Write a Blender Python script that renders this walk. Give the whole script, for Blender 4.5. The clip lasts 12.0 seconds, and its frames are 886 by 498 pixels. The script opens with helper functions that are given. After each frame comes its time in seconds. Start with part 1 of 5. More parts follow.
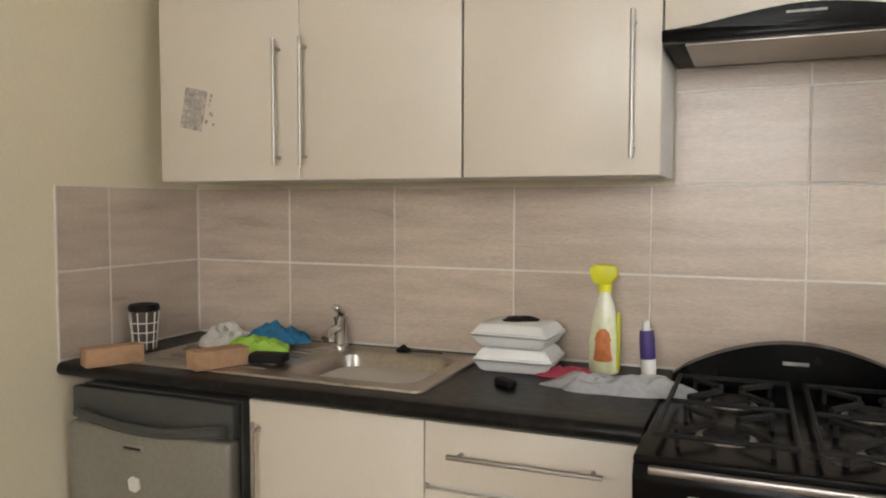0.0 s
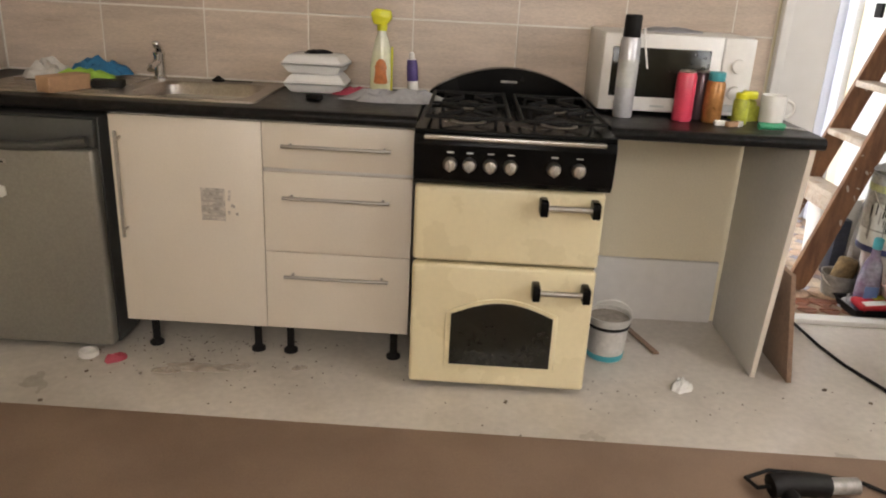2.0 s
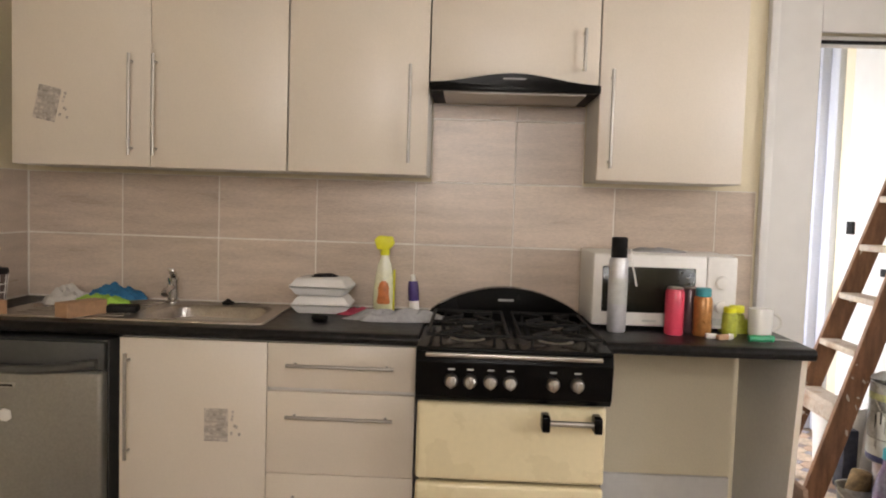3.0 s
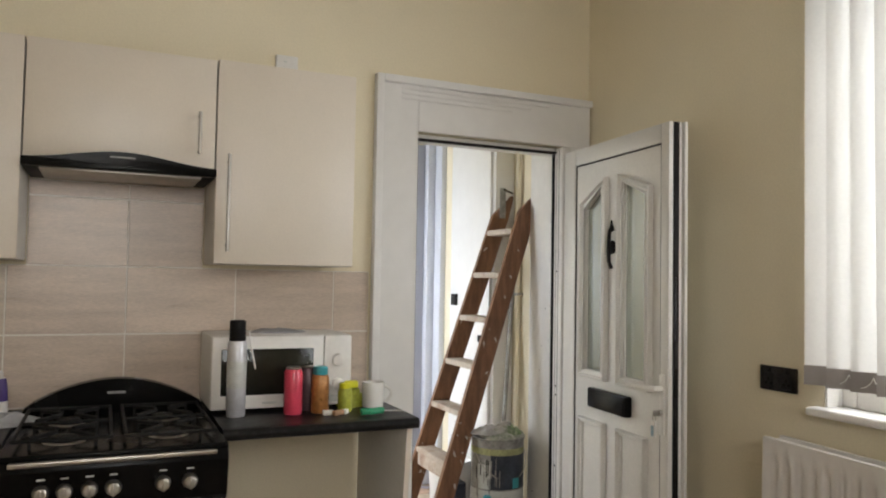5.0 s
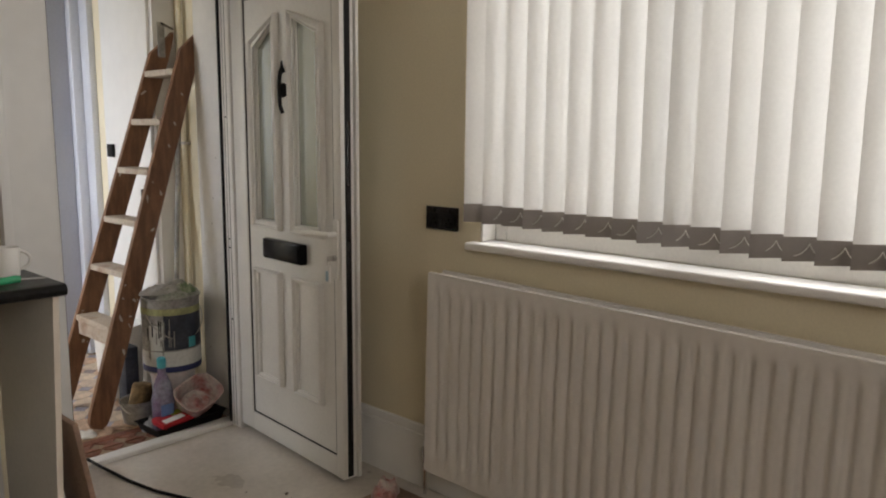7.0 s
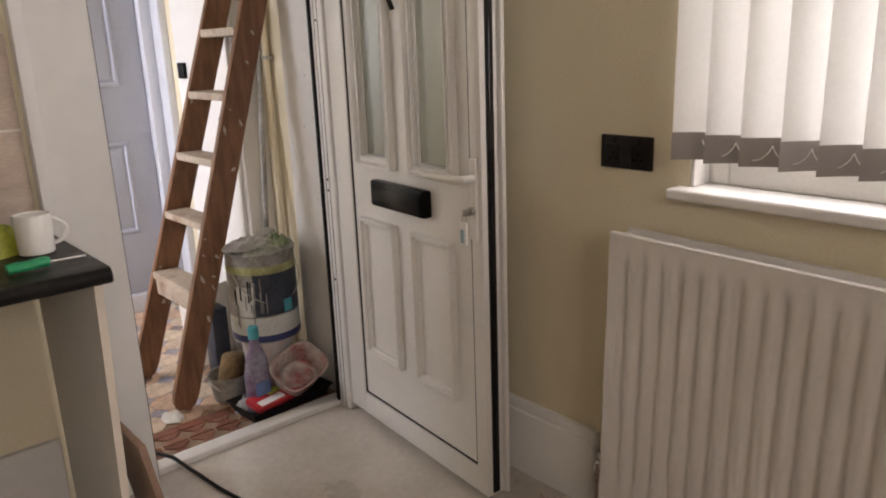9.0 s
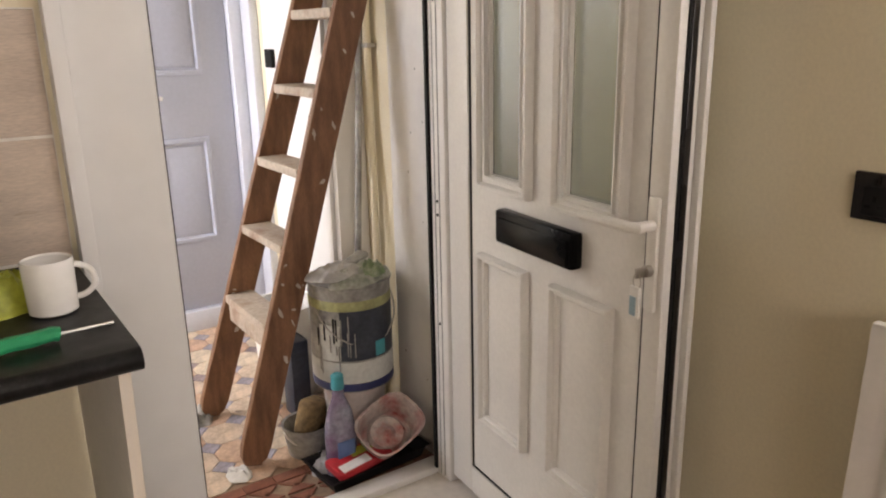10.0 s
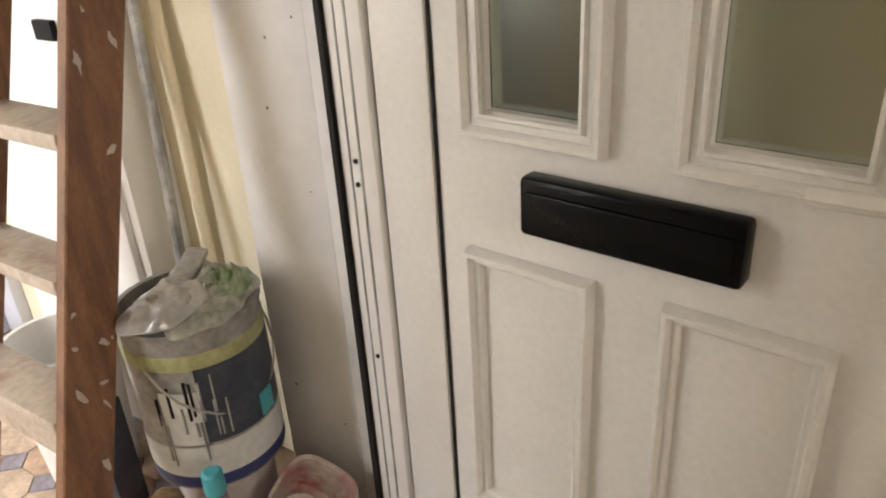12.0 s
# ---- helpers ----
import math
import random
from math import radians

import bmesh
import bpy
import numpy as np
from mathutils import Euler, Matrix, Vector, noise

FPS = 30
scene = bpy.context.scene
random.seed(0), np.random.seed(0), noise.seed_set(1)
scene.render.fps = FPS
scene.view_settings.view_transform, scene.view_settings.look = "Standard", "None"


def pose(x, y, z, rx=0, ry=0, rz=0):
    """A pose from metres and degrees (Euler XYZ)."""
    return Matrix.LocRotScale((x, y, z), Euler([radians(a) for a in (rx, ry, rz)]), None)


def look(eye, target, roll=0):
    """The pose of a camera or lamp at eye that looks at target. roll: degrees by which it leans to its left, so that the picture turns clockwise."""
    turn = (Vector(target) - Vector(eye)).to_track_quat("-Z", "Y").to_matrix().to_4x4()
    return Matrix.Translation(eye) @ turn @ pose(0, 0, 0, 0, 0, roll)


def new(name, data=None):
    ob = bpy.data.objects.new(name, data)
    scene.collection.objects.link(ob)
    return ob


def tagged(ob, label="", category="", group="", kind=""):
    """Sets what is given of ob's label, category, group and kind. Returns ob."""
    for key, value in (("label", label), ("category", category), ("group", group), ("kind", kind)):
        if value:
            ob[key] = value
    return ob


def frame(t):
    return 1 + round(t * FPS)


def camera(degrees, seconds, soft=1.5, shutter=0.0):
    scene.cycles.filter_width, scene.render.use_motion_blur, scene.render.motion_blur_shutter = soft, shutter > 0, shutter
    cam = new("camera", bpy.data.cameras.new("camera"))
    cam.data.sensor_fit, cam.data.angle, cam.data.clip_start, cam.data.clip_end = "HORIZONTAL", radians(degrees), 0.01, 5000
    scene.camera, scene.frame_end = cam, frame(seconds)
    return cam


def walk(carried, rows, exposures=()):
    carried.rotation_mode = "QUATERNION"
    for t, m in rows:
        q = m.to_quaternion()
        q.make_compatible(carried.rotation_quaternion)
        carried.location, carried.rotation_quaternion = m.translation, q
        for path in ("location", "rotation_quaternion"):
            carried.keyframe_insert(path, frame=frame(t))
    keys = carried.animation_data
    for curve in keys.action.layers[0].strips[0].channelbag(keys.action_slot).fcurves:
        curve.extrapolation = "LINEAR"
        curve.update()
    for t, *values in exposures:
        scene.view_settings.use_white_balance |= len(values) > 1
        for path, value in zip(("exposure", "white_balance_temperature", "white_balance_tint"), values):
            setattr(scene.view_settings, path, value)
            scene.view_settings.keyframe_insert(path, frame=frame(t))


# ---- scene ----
cam = camera(61.1, 12.0, soft=2.0)
PATH = [
    (0, (1.212, -2.177, 1.366), (0.442, -0.335, 1.254), 0.1),
    (0.5, (1.184, -2.397, 1.406), (0.919, -0.422, 1.231), -2.2),
    (1, (1.147, -2.621, 1.35), (1.205, -0.655, 0.987), -2.1),
    (1.5, (1.143, -2.838, 1.33), (1.201, -0.924, 0.754), 2.2),
    (2, (1.158, -2.973, 1.321), (1.117, -1.091, 0.647), 2.9),
    (2.5, (1.15, -3.018, 1.34), (1.065, -1.068, 0.901), 1.5),
    (2.7, (1.152, -3.026, 1.34), (1.06, -1.05, 1.045), 1.6),
    (4.3, (1.209, -3.086, 1.389), (1.67, -1.144, 1.526), 1.7),
    (4.5, (1.22, -3.078, 1.394), (1.789, -1.164, 1.515), 1.5),
    (5, (1.255, -3.081, 1.398), (2.076, -1.259, 1.481), 1.0),
    (5.5, (1.306, -3.082, 1.385), (2.353, -1.378, 1.421), 0.9),
    (6, (1.341, -3.092, 1.38), (2.579, -1.521, 1.341), 0.6),
    (6.5, (1.376, -3.083, 1.377), (2.739, -1.63, 1.206), 0.4),
    (7, (1.368, -3.007, 1.373), (2.839, -1.684, 1.076), 0.5),
    (7.2, (1.376, -2.961, 1.376), (2.884, -1.691, 1.042), 0.6),
    (8.8, (1.772, -2.416, 1.343), (3.038, -0.954, 0.833), -0.9),
    (9, (1.797, -2.291, 1.361), (3.062, -0.835, 0.831), -2.1),
    (9.5, (1.934, -2.015, 1.361), (3.143, -0.523, 0.805), -2.8),
    (10, (2.071, -1.748, 1.365), (3.155, -0.161, 0.81), -1.2),
    (10.5, (2.057, -1.45, 1.363), (3.298, -0.016, 0.728), -4.0),
    (11, (2.079, -1.218, 1.363), (3.461, 0.003, 0.589), -6.7),
    (11.5, (2.205, -0.98, 1.339), (3.599, 0.159, 0.466), -6.8),
    (12, (2.384, -0.758, 1.307), (3.854, 0.257, 0.407), -3.6),
]
# seconds, stops, kelvin, tint
LIGHT = [(0, 0.6, 6450, 11), (0.5, 0.55, 6450, 11), (1.0, 0.42, 6600, 12), (1.5, 0.32, 6750, 14), (2.0, 0.38, 7000, 16), (2.7, 0.34, 7050, 18), (4.5, -0.05, 6600, 13), (5.0, -0.18, 6700, 12), (5.5, -0.25, 6700, 12), (6.5, -0.75, 6850, 14), (7.0, -0.72, 7000, 15), (9.0, -0.33, 7200, 22), (10.0, 0.03, 7400, 21), (11.0, 0.18, 7750, 18), (12.0, 0.24, 7500, 17)]
walk(cam, [(t, look(eye, target, roll)) for t, eye, target, roll in PATH], LIGHT)

# ---- world and large lights ----
world = bpy.data.worlds.new("world")
scene.world = world
world.use_nodes = True
wn = world.node_tree
sky = wn.nodes.new("ShaderNodeTexSky")
sky.sky_type = "NISHITA"
sky.sun_disc = False
sky.sun_elevation, sky.sun_rotation = radians(38), radians(120)
wn.links.new(sky.outputs[0], wn.nodes["Background"].inputs[0])
wn.nodes["Background"].inputs[1].default_value = 0.15


def lamp(name, kind, power, m, colour, size=None, size_y=None, angle=None):
    data = bpy.data.lights.new(name, kind)
    data.energy, data.color = power, colour
    if kind == "AREA":
        data.shape, data.size, data.size_y = "RECTANGLE", size, size_y
    if angle:
        data.angle = radians(angle)
    ob = new(name, data)
    ob.matrix_basis = m
    return ob


lamp("sun", "SUN", 1.5, look((0, 0, 6), (-3.2, 1.2, 3.2)), (1.0, 0.95, 0.88), angle=12)
# daylight in the window and at an added, unseen opening in the hall
lamp("window_daylight", "AREA", 34, look((3.62, -2.14, 1.75), (1.0, -2.14, 1.2)), (0.90, 0.95, 1.0), 1.5, 1.4)
# fill lamp added at the rear; no window is known there
lamp("rear_fill", "AREA", 25, look((1.2, -4.76, 1.97), (1.2, 0, 1.0)), (1.0, 0.98, 0.95), 1.5, 1.1)
# stands in for the hall's unseen source, turned to favour the far end
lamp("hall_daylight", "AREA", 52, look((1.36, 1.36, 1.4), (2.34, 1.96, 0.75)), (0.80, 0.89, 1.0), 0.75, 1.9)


# ---- materials ----
def mat(name, col, rough=0.5, metal=0.0, var=0.08, scale=5.0, fine=60.0, bump=0.05, stretch=(1, 1, 1), col2=None, amount=0.5, coat=0.0, spec=0.5):
    """Principled surface with broad and fine variation; col2 shows in patches."""
    m = bpy.data.materials.new(name)
    m.use_nodes = True
    n, l = m.node_tree.nodes, m.node_tree.links
    p = n["Principled BSDF"]
    tc, mp = n.new("ShaderNodeTexCoord"), n.new("ShaderNodeMapping")
    mp.inputs["Scale"].default_value = stretch
    l.new(tc.outputs["Object"], mp.inputs[0])
    big, small = n.new("ShaderNodeTexNoise"), n.new("ShaderNodeTexNoise")
    big.inputs["Scale"].default_value, small.inputs["Scale"].default_value = scale, fine
    big.inputs["Detail"].default_value, small.inputs["Detail"].default_value = 5, 3
    for t in (big, small):
        l.new(mp.outputs[0], t.inputs["Vector"])
    ramp = n.new("ShaderNodeValToRGB")
    a, b = Vector(col), Vector(col2 if col2 else [c * (1 - var) for c in col])
    ramp.color_ramp.elements[0].color = (*b, 1)
    ramp.color_ramp.elements[1].color = (*a, 1)
    ramp.color_ramp.elements[0].position, ramp.color_ramp.elements[1].position = amount - 0.15, amount + 0.12
    l.new(big.outputs[0], ramp.inputs[0])
    mix = n.new("ShaderNodeMix")
    mix.data_type, mix.blend_type = "RGBA", "MULTIPLY"
    mix.inputs[0].default_value = 1.0
    sr = n.new("ShaderNodeMapRange")
    sr.inputs[1].default_value, sr.inputs[2].default_value = 0.3, 0.7
    sr.inputs[3].default_value, sr.inputs[4].default_value = 1 - var, 1 + var * 0.3
    l.new(small.outputs[0], sr.inputs[0])
    l.new(ramp.outputs[0], mix.inputs[6])
    l.new(sr.outputs[0], mix.inputs[7])
    l.new(mix.outputs[2], p.inputs["Base Color"])
    rr = n.new("ShaderNodeMapRange")
    rr.inputs[3].default_value, rr.inputs[4].default_value = max(rough - 0.08, 0.03), min(rough + 0.08, 1)
    l.new(big.outputs[0], rr.inputs[0])
    l.new(rr.outputs[0], p.inputs["Roughness"])
    p.inputs["Metallic"].default_value = metal
    p.inputs["Coat Weight"].default_value = coat
    p.inputs["Specular IOR Level"].default_value = spec
    if bump:
        bn = n.new("ShaderNodeBump")
        bn.inputs["Strength"].default_value, bn.inputs["Distance"].default_value = bump, 0.004
        l.new(small.outputs[0], bn.inputs["Height"])
        l.new(bn.outputs[0], p.inputs["Normal"])
    return m


def piece_mat(name, cols, rough=0.4, stretch=(1, 1, 1), scale=6, var=0.12, bump=0.05):
    """A material whose colour also changes from piece to piece."""
    m = mat(name, cols[0], rough, 0, var, scale, 70, bump, stretch)
    n, l = m.node_tree.nodes, m.node_tree.links
    info, ramp = n.new("ShaderNodeObjectInfo"), n.new("ShaderNodeValToRGB")
    ramp.color_ramp.interpolation = "CONSTANT"
    el = ramp.color_ramp.elements
    while len(el) < len(cols):
        el.new(0.5)
    for k, c in enumerate(cols):
        el[k].position = k / len(cols)
        el[k].color = (*c, 1)
    l.new(info.outputs["Random"], ramp.inputs[0])
    mix2 = n.new("ShaderNodeMix")
    mix2.data_type, mix2.blend_type = "RGBA", "MULTIPLY"
    mix2.inputs[0].default_value = 1.0
    p = n["Principled BSDF"]
    old = p.inputs["Base Color"].links[0].from_socket
    base = n["Color Ramp"]
    base.color_ramp.elements[0].color = (1 - var, 1 - var, 1 - var, 1)
    base.color_ramp.elements[1].color = (1, 1, 1, 1)
    l.new(old, mix2.inputs[6])
    l.new(ramp.outputs[0], mix2.inputs[7])
    l.new(mix2.outputs[2], p.inputs["Base Color"])
    return m


CREAM = mat("cream_wall_paint", (0.81, 0.725, 0.54), 0.75, var=0.05, scale=1.6, fine=120, bump=0.08)
CEIL = mat("ceiling_paint", (0.8, 0.78, 0.72), 0.85, var=0.04)
WHITE = mat("white_gloss_paint", (0.83, 0.82, 0.80), 0.40, var=0.03, scale=2, fine=14, bump=0.015)
DIRTY = mat("scuffed_white_paint", (0.76, 0.74, 0.71), 0.45, var=0.05, scale=6, fine=22, bump=0.03, col2=(0.66, 0.62, 0.57), amount=0.30)
UPVC = mat("white_upvc", (0.76, 0.74, 0.70), 0.32, var=0.05, scale=4, fine=90, bump=0.02)
FLOOR = mat("worn_concrete_floor", (0.66, 0.605, 0.54), 0.30, var=0.10, scale=2.6, fine=38, bump=0.12, col2=(0.50, 0.45, 0.395), amount=0.42, coat=0.6)
FLOOR.node_tree.nodes["Principled BSDF"].inputs["Coat Roughness"].default_value = 0.22
UNIT = mat("cream_cabinet_laminate", (0.735, 0.66, 0.56), 0.36, var=0.03, scale=3, fine=140, bump=0.015)
CARCASS = mat("white_carcass_board", (0.74, 0.71, 0.66), 0.5, var=0.05)
STEEL = mat("brushed_steel", (0.50, 0.475, 0.44), 0.42, 1.0, var=0.1, scale=6, fine=160, bump=0.03, stretch=(1, 8, 8))
SINK = mat("sink_steel", (0.50, 0.46, 0.42), 0.3, 1.0, var=0.16, scale=5, fine=120, bump=0.02)
CHROME = mat("chrome", (0.72, 0.71, 0.7), 0.12, 1.0, var=0.04, bump=0)
TOP = mat("black_speckled_worktop", (0.011, 0.0105, 0.0105), 0.34, spec=0.18, var=0.3, scale=40, fine=260, bump=0.04, col2=(0.022, 0.021, 0.020), amount=0.4)
TILE = piece_mat("beige_stone_tile", [(0.63, 0.515, 0.42), (0.60, 0.49, 0.40), (0.66, 0.54, 0.44), (0.61, 0.50, 0.405)], 0.30, (1.0, 1.0, 7), 3.0, 0.17, 0.03)
GROUT = mat("pale_grout", (0.80, 0.76, 0.69), 0.85, var=0.1)
ENAMEL = mat("cream_cooker_enamel", (0.80, 0.70, 0.46), 0.28, var=0.03, scale=3, bump=0.01, coat=0.2)
BLACK = mat("black_enamel", (0.006, 0.006, 0.006), 0.25, spec=0.12, var=0.2, bump=0.02)
IRON = mat("cast_iron", (0.024, 0.024, 0.024), 0.6, spec=0.15, var=0.3, bump=0.2)
RUBBER = mat("black_rubber", (0.010, 0.009, 0.009), 0.6, spec=0.25, var=0.2, bump=0.05)
DARKGLASS = mat("dark_oven_glass", (0.018, 0.018, 0.014), 0.08, var=0.1, bump=0)
FRIDGE = mat("silver_grey_fridge_skin", (0.34, 0.325, 0.29), 0.36, 0.5, var=0.1, scale=2, fine=110, bump=0.02)
FRIDGE_D = mat("dark_grey_plastic", (0.075, 0.075, 0.07), 0.4, var=0.1)
WOOD = mat("old_stained_ladder_wood", (0.265, 0.128, 0.066), 0.55, var=0.25, scale=7, fine=70, bump=0.15, stretch=(6, 6, 0.9), col2=(0.165, 0.074, 0.038))
TREAD = mat("paint_splashed_tread", (0.50, 0.42, 0.34), 0.6, var=0.2, scale=12, fine=60, bump=0.15, col2=(0.27, 0.15, 0.09), amount=0.38)
SPLASH = mat("dried_paint", (0.56, 0.49, 0.43), 0.6, var=0.1)
TIMBER = mat("raw_timber", (0.50, 0.30, 0.17), 0.6, var=0.15, scale=9, fine=90, bump=0.1, stretch=(1, 6, 6))
TIMBER_D = mat("brown_board", (0.30, 0.19, 0.13), 0.6, var=0.2, scale=6)
GREYDOOR = mat("grey_blue_door_paint", (0.42, 0.44, 0.52), 0.4, var=0.05, scale=3, bump=0.04)
PALEGREY = mat("pale_grey_frame_paint", (0.62, 0.64, 0.70), 0.4, var=0.05)
RAD = mat("white_radiator_enamel", (0.74, 0.71, 0.68), 0.35, var=0.03, bump=0.01)
NICKEL = mat("black_nickel", (0.045, 0.042, 0.042), 0.25, 0.8, var=0.1, bump=0)
FOAM = mat("white_foam", (0.82, 0.81, 0.79), 0.7, var=0.04, fine=200, bump=0.1)
PWHITE = mat("white_plastic", (0.80, 0.78, 0.74), 0.35, var=0.04)
CERAMIC = mat("white_ceramic", (0.78, 0.76, 0.72), 0.15, var=0.03, bump=0)
YELLOW = mat("yellow_plastic", (0.72, 0.70, 0.03), 0.35, var=0.05)
LABELO = mat("orange_red_label", (0.62, 0.20, 0.06), 0.4, var=0.2, scale=40)
PURPLE = mat("dark_purple_label", (0.07, 0.04, 0.20), 0.4)
PINK = mat("pink_can", (0.72, 0.07, 0.12), 0.3, var=0.06)
ORANGE = mat("orange_can", (0.48, 0.22, 0.07), 0.3, 0.3, var=0.2, scale=30)
TEAL = mat("teal_plastic", (0.05, 0.36, 0.42), 0.4)
BLUE = mat("blue_cloth", (0.025, 0.18, 0.36), 0.85, var=0.2, scale=20, bump=0.3)
GREEN = mat("bright_green_cloth", (0.42, 0.72, 0.10), 0.85, var=0.1, bump=0.3)
WCLOTH = mat("white_cloth", (0.68, 0.66, 0.62), 0.9, var=0.12, bump=0.3)
GCLOTH = mat("grey_rag", (0.40, 0.40, 0.41), 0.9, var=0.15, bump=0.4)
RED = mat("red_plastic", (0.52, 0.025, 0.035), 0.3, var=0.15, scale=20)
GREENP = mat("green_plastic", (0.01, 0.30, 0.13), 0.3)
OLIVE = mat("yellow_green_plastic", (0.45, 0.48, 0.06), 0.45, var=0.2, scale=30)
NAVY = mat("navy_label", (0.022, 0.028, 0.05), 0.4, var=0.3, scale=12, col2=(0.05, 0.06, 0.08))
GREYTIN = mat("grey_spattered_tin", (0.42, 0.41, 0.38), 0.45, 0.2, var=0.25, scale=14, col2=(0.24, 0.23, 0.22))
PALELABEL = mat("pale_label", (0.62, 0.63, 0.60), 0.5, var=0.12, scale=16)
PAINTRAG = mat("paint_stiffened_rag", (0.46, 0.46, 0.40), 0.8, var=0.3, scale=18, bump=0.4, col2=(0.22, 0.28, 0.20), amount=0.42)
STICKER = mat("grey_sticker", (0.56, 0.50, 0.44), 0.6, var=0.3, scale=60)
LINE = mat("grey_print", (0.44, 0.39, 0.34), 0.6)
BROWNDIRT = mat("brown_floor_dirt", (0.36, 0.30, 0.245), 0.9, var=0.35, scale=30, bump=0.4, col2=(0.52, 0.46, 0.40), amount=0.52)
CRUMB = mat("dark_crumbs", (0.22, 0.17, 0.13), 0.9, var=0.4, scale=40, bump=0.3)
BAGM = mat("clear_pouch", (0.40, 0.38, 0.33), 0.3, var=0.3, scale=16, col2=(0.42, 0.28, 0.12), amount=0.5)
PINKTUB = mat("pink_stained_tub", (0.60, 0.52, 0.48), 0.3, var=0.25, scale=16, col2=(0.42, 0.11, 0.10), amount=0.46)
PALETUB = mat("pale_smeared_tub", (0.66, 0.60, 0.58), 0.4, var=0.15, scale=9, col2=(0.58, 0.40, 0.38), amount=0.42)
PAPER = mat("white_paper", (0.8, 0.79, 0.76), 0.85, var=0.05)
HALLTILE = piece_mat("victorian_floor_tile", [(0.62, 0.42, 0.29), (0.68, 0.55, 0.41), (0.60, 0.38, 0.26), (0.65, 0.50, 0.37)], 0.5, scale=14, var=0.25)
HALLDOT = piece_mat("dark_floor_tile", [(0.34, 0.31, 0.35), (0.30, 0.23, 0.23), (0.42, 0.40, 0.46)], 0.5, scale=14, var=0.25)
HALLRED = piece_mat("red_floor_tile", [(0.27, 0.10, 0.06), (0.33, 0.14, 0.09)], 0.5, scale=14, var=0.2)
HALLPALE = piece_mat("buff_floor_tile", [(0.58, 0.46, 0.32), (0.62, 0.50, 0.38)], 0.5, scale=14, var=0.2)
CARPET = mat("worn_brown_carpet", (0.36, 0.255, 0.19), 0.95, spec=0.1, var=0.22, scale=3, fine=420, bump=0.5, col2=(0.30, 0.21, 0.155))
GROUND = mat("pale_outdoor_paving", (0.46, 0.46, 0.45), 0.9, var=0.3, scale=1)


def glass_mat(name, rough, colour):
    m = bpy.data.materials.new(name)
    m.use_nodes = True
    p = m.node_tree.nodes["Principled BSDF"]
    p.inputs["Base Color"].default_value = (*colour, 1)
    p.inputs["Roughness"].default_value = rough
    p.inputs["Transmission Weight"].default_value = 1.0
    p.inputs["IOR"].default_value = 1.45
    return m


GLASS = glass_mat("window_glass", 0.02, (0.95, 0.97, 0.96))
FROST = glass_mat("obscured_glass", 0.22, (0.64, 0.68, 0.60))


def fabric(name, colour, through_part):
    m = bpy.data.materials.new(name)
    m.use_nodes = True
    n, l = m.node_tree.nodes, m.node_tree.links
    d, t, x = n.new("ShaderNodeBsdfDiffuse"), n.new("ShaderNodeBsdfTranslucent"), n.new("ShaderNodeMixShader")
    w, tc, mix = n.new("ShaderNodeTexNoise"), n.new("ShaderNodeTexCoord"), n.new("ShaderNodeValToRGB")
    w.inputs["Scale"].default_value = 90
    l.new(tc.outputs["Object"], w.inputs["Vector"])
    mix.color_ramp.elements[0].color = (*[c * 0.9 for c in colour], 1)
    mix.color_ramp.elements[1].color = (*colour, 1)
    l.new(w.outputs[0], mix.inputs[0])
    l.new(mix.outputs[0], d.inputs[0])
    l.new(mix.outputs[0], t.inputs[0])
    x.inputs[0].default_value = through_part
    l.new(d.outputs[0], x.inputs[1])
    l.new(t.outputs[0], x.inputs[2])
    l.new(x.outputs[0], n["Material Output"].inputs[0])
    return m


SLAT = fabric("white_blind_fabric", (0.74, 0.73, 0.70), 0.32)
# the weaker light through doubled hem cloth is put into this darker colour
POCKET = fabric("darkened_doubled_hem", (0.36, 0.33, 0.31), 0.25)


# ---- building helpers ----
LOCAL = set()


def thing(name, label, category, at=(0, 0, 0), turn=0.0, group="", local=False):
    """An Empty at a thing's base. local: its parts are given from that base, else in the room's metres."""
    ob = new(name)
    ob.empty_display_size = 0.05
    ob.matrix_basis = pose(*at, 0, 0, turn)
    if local:
        LOCAL.add(ob.name)
    return tagged(ob, label, category, group)


def mesh_of(name, bm, material, smooth=None):
    me = bpy.data.meshes.new(name)
    if smooth is not None:
        for f in bm.faces:
            f.smooth = True
    bmesh.ops.recalc_face_normals(bm, faces=bm.faces)
    bm.to_mesh(me)
    bm.free()
    if smooth is not None:
        me.set_sharp_from_angle(angle=radians(smooth))
    me.materials.append(material)
    return me


def part(name, bm, material, parent, label="", smooth=35):
    ob = new(name, mesh_of(name, bm, material, smooth))
    ob.parent = parent
    if parent.type == "EMPTY" and parent.name not in LOCAL:
        ob.matrix_parent_inverse = parent.matrix_basis.inverted()
    return tagged(ob, label)


def solid(name, bm, material, label="", category="", kind="", group="", smooth=35):
    return tagged(new(name, mesh_of(name, bm, material, smooth)), label, category, group, kind)


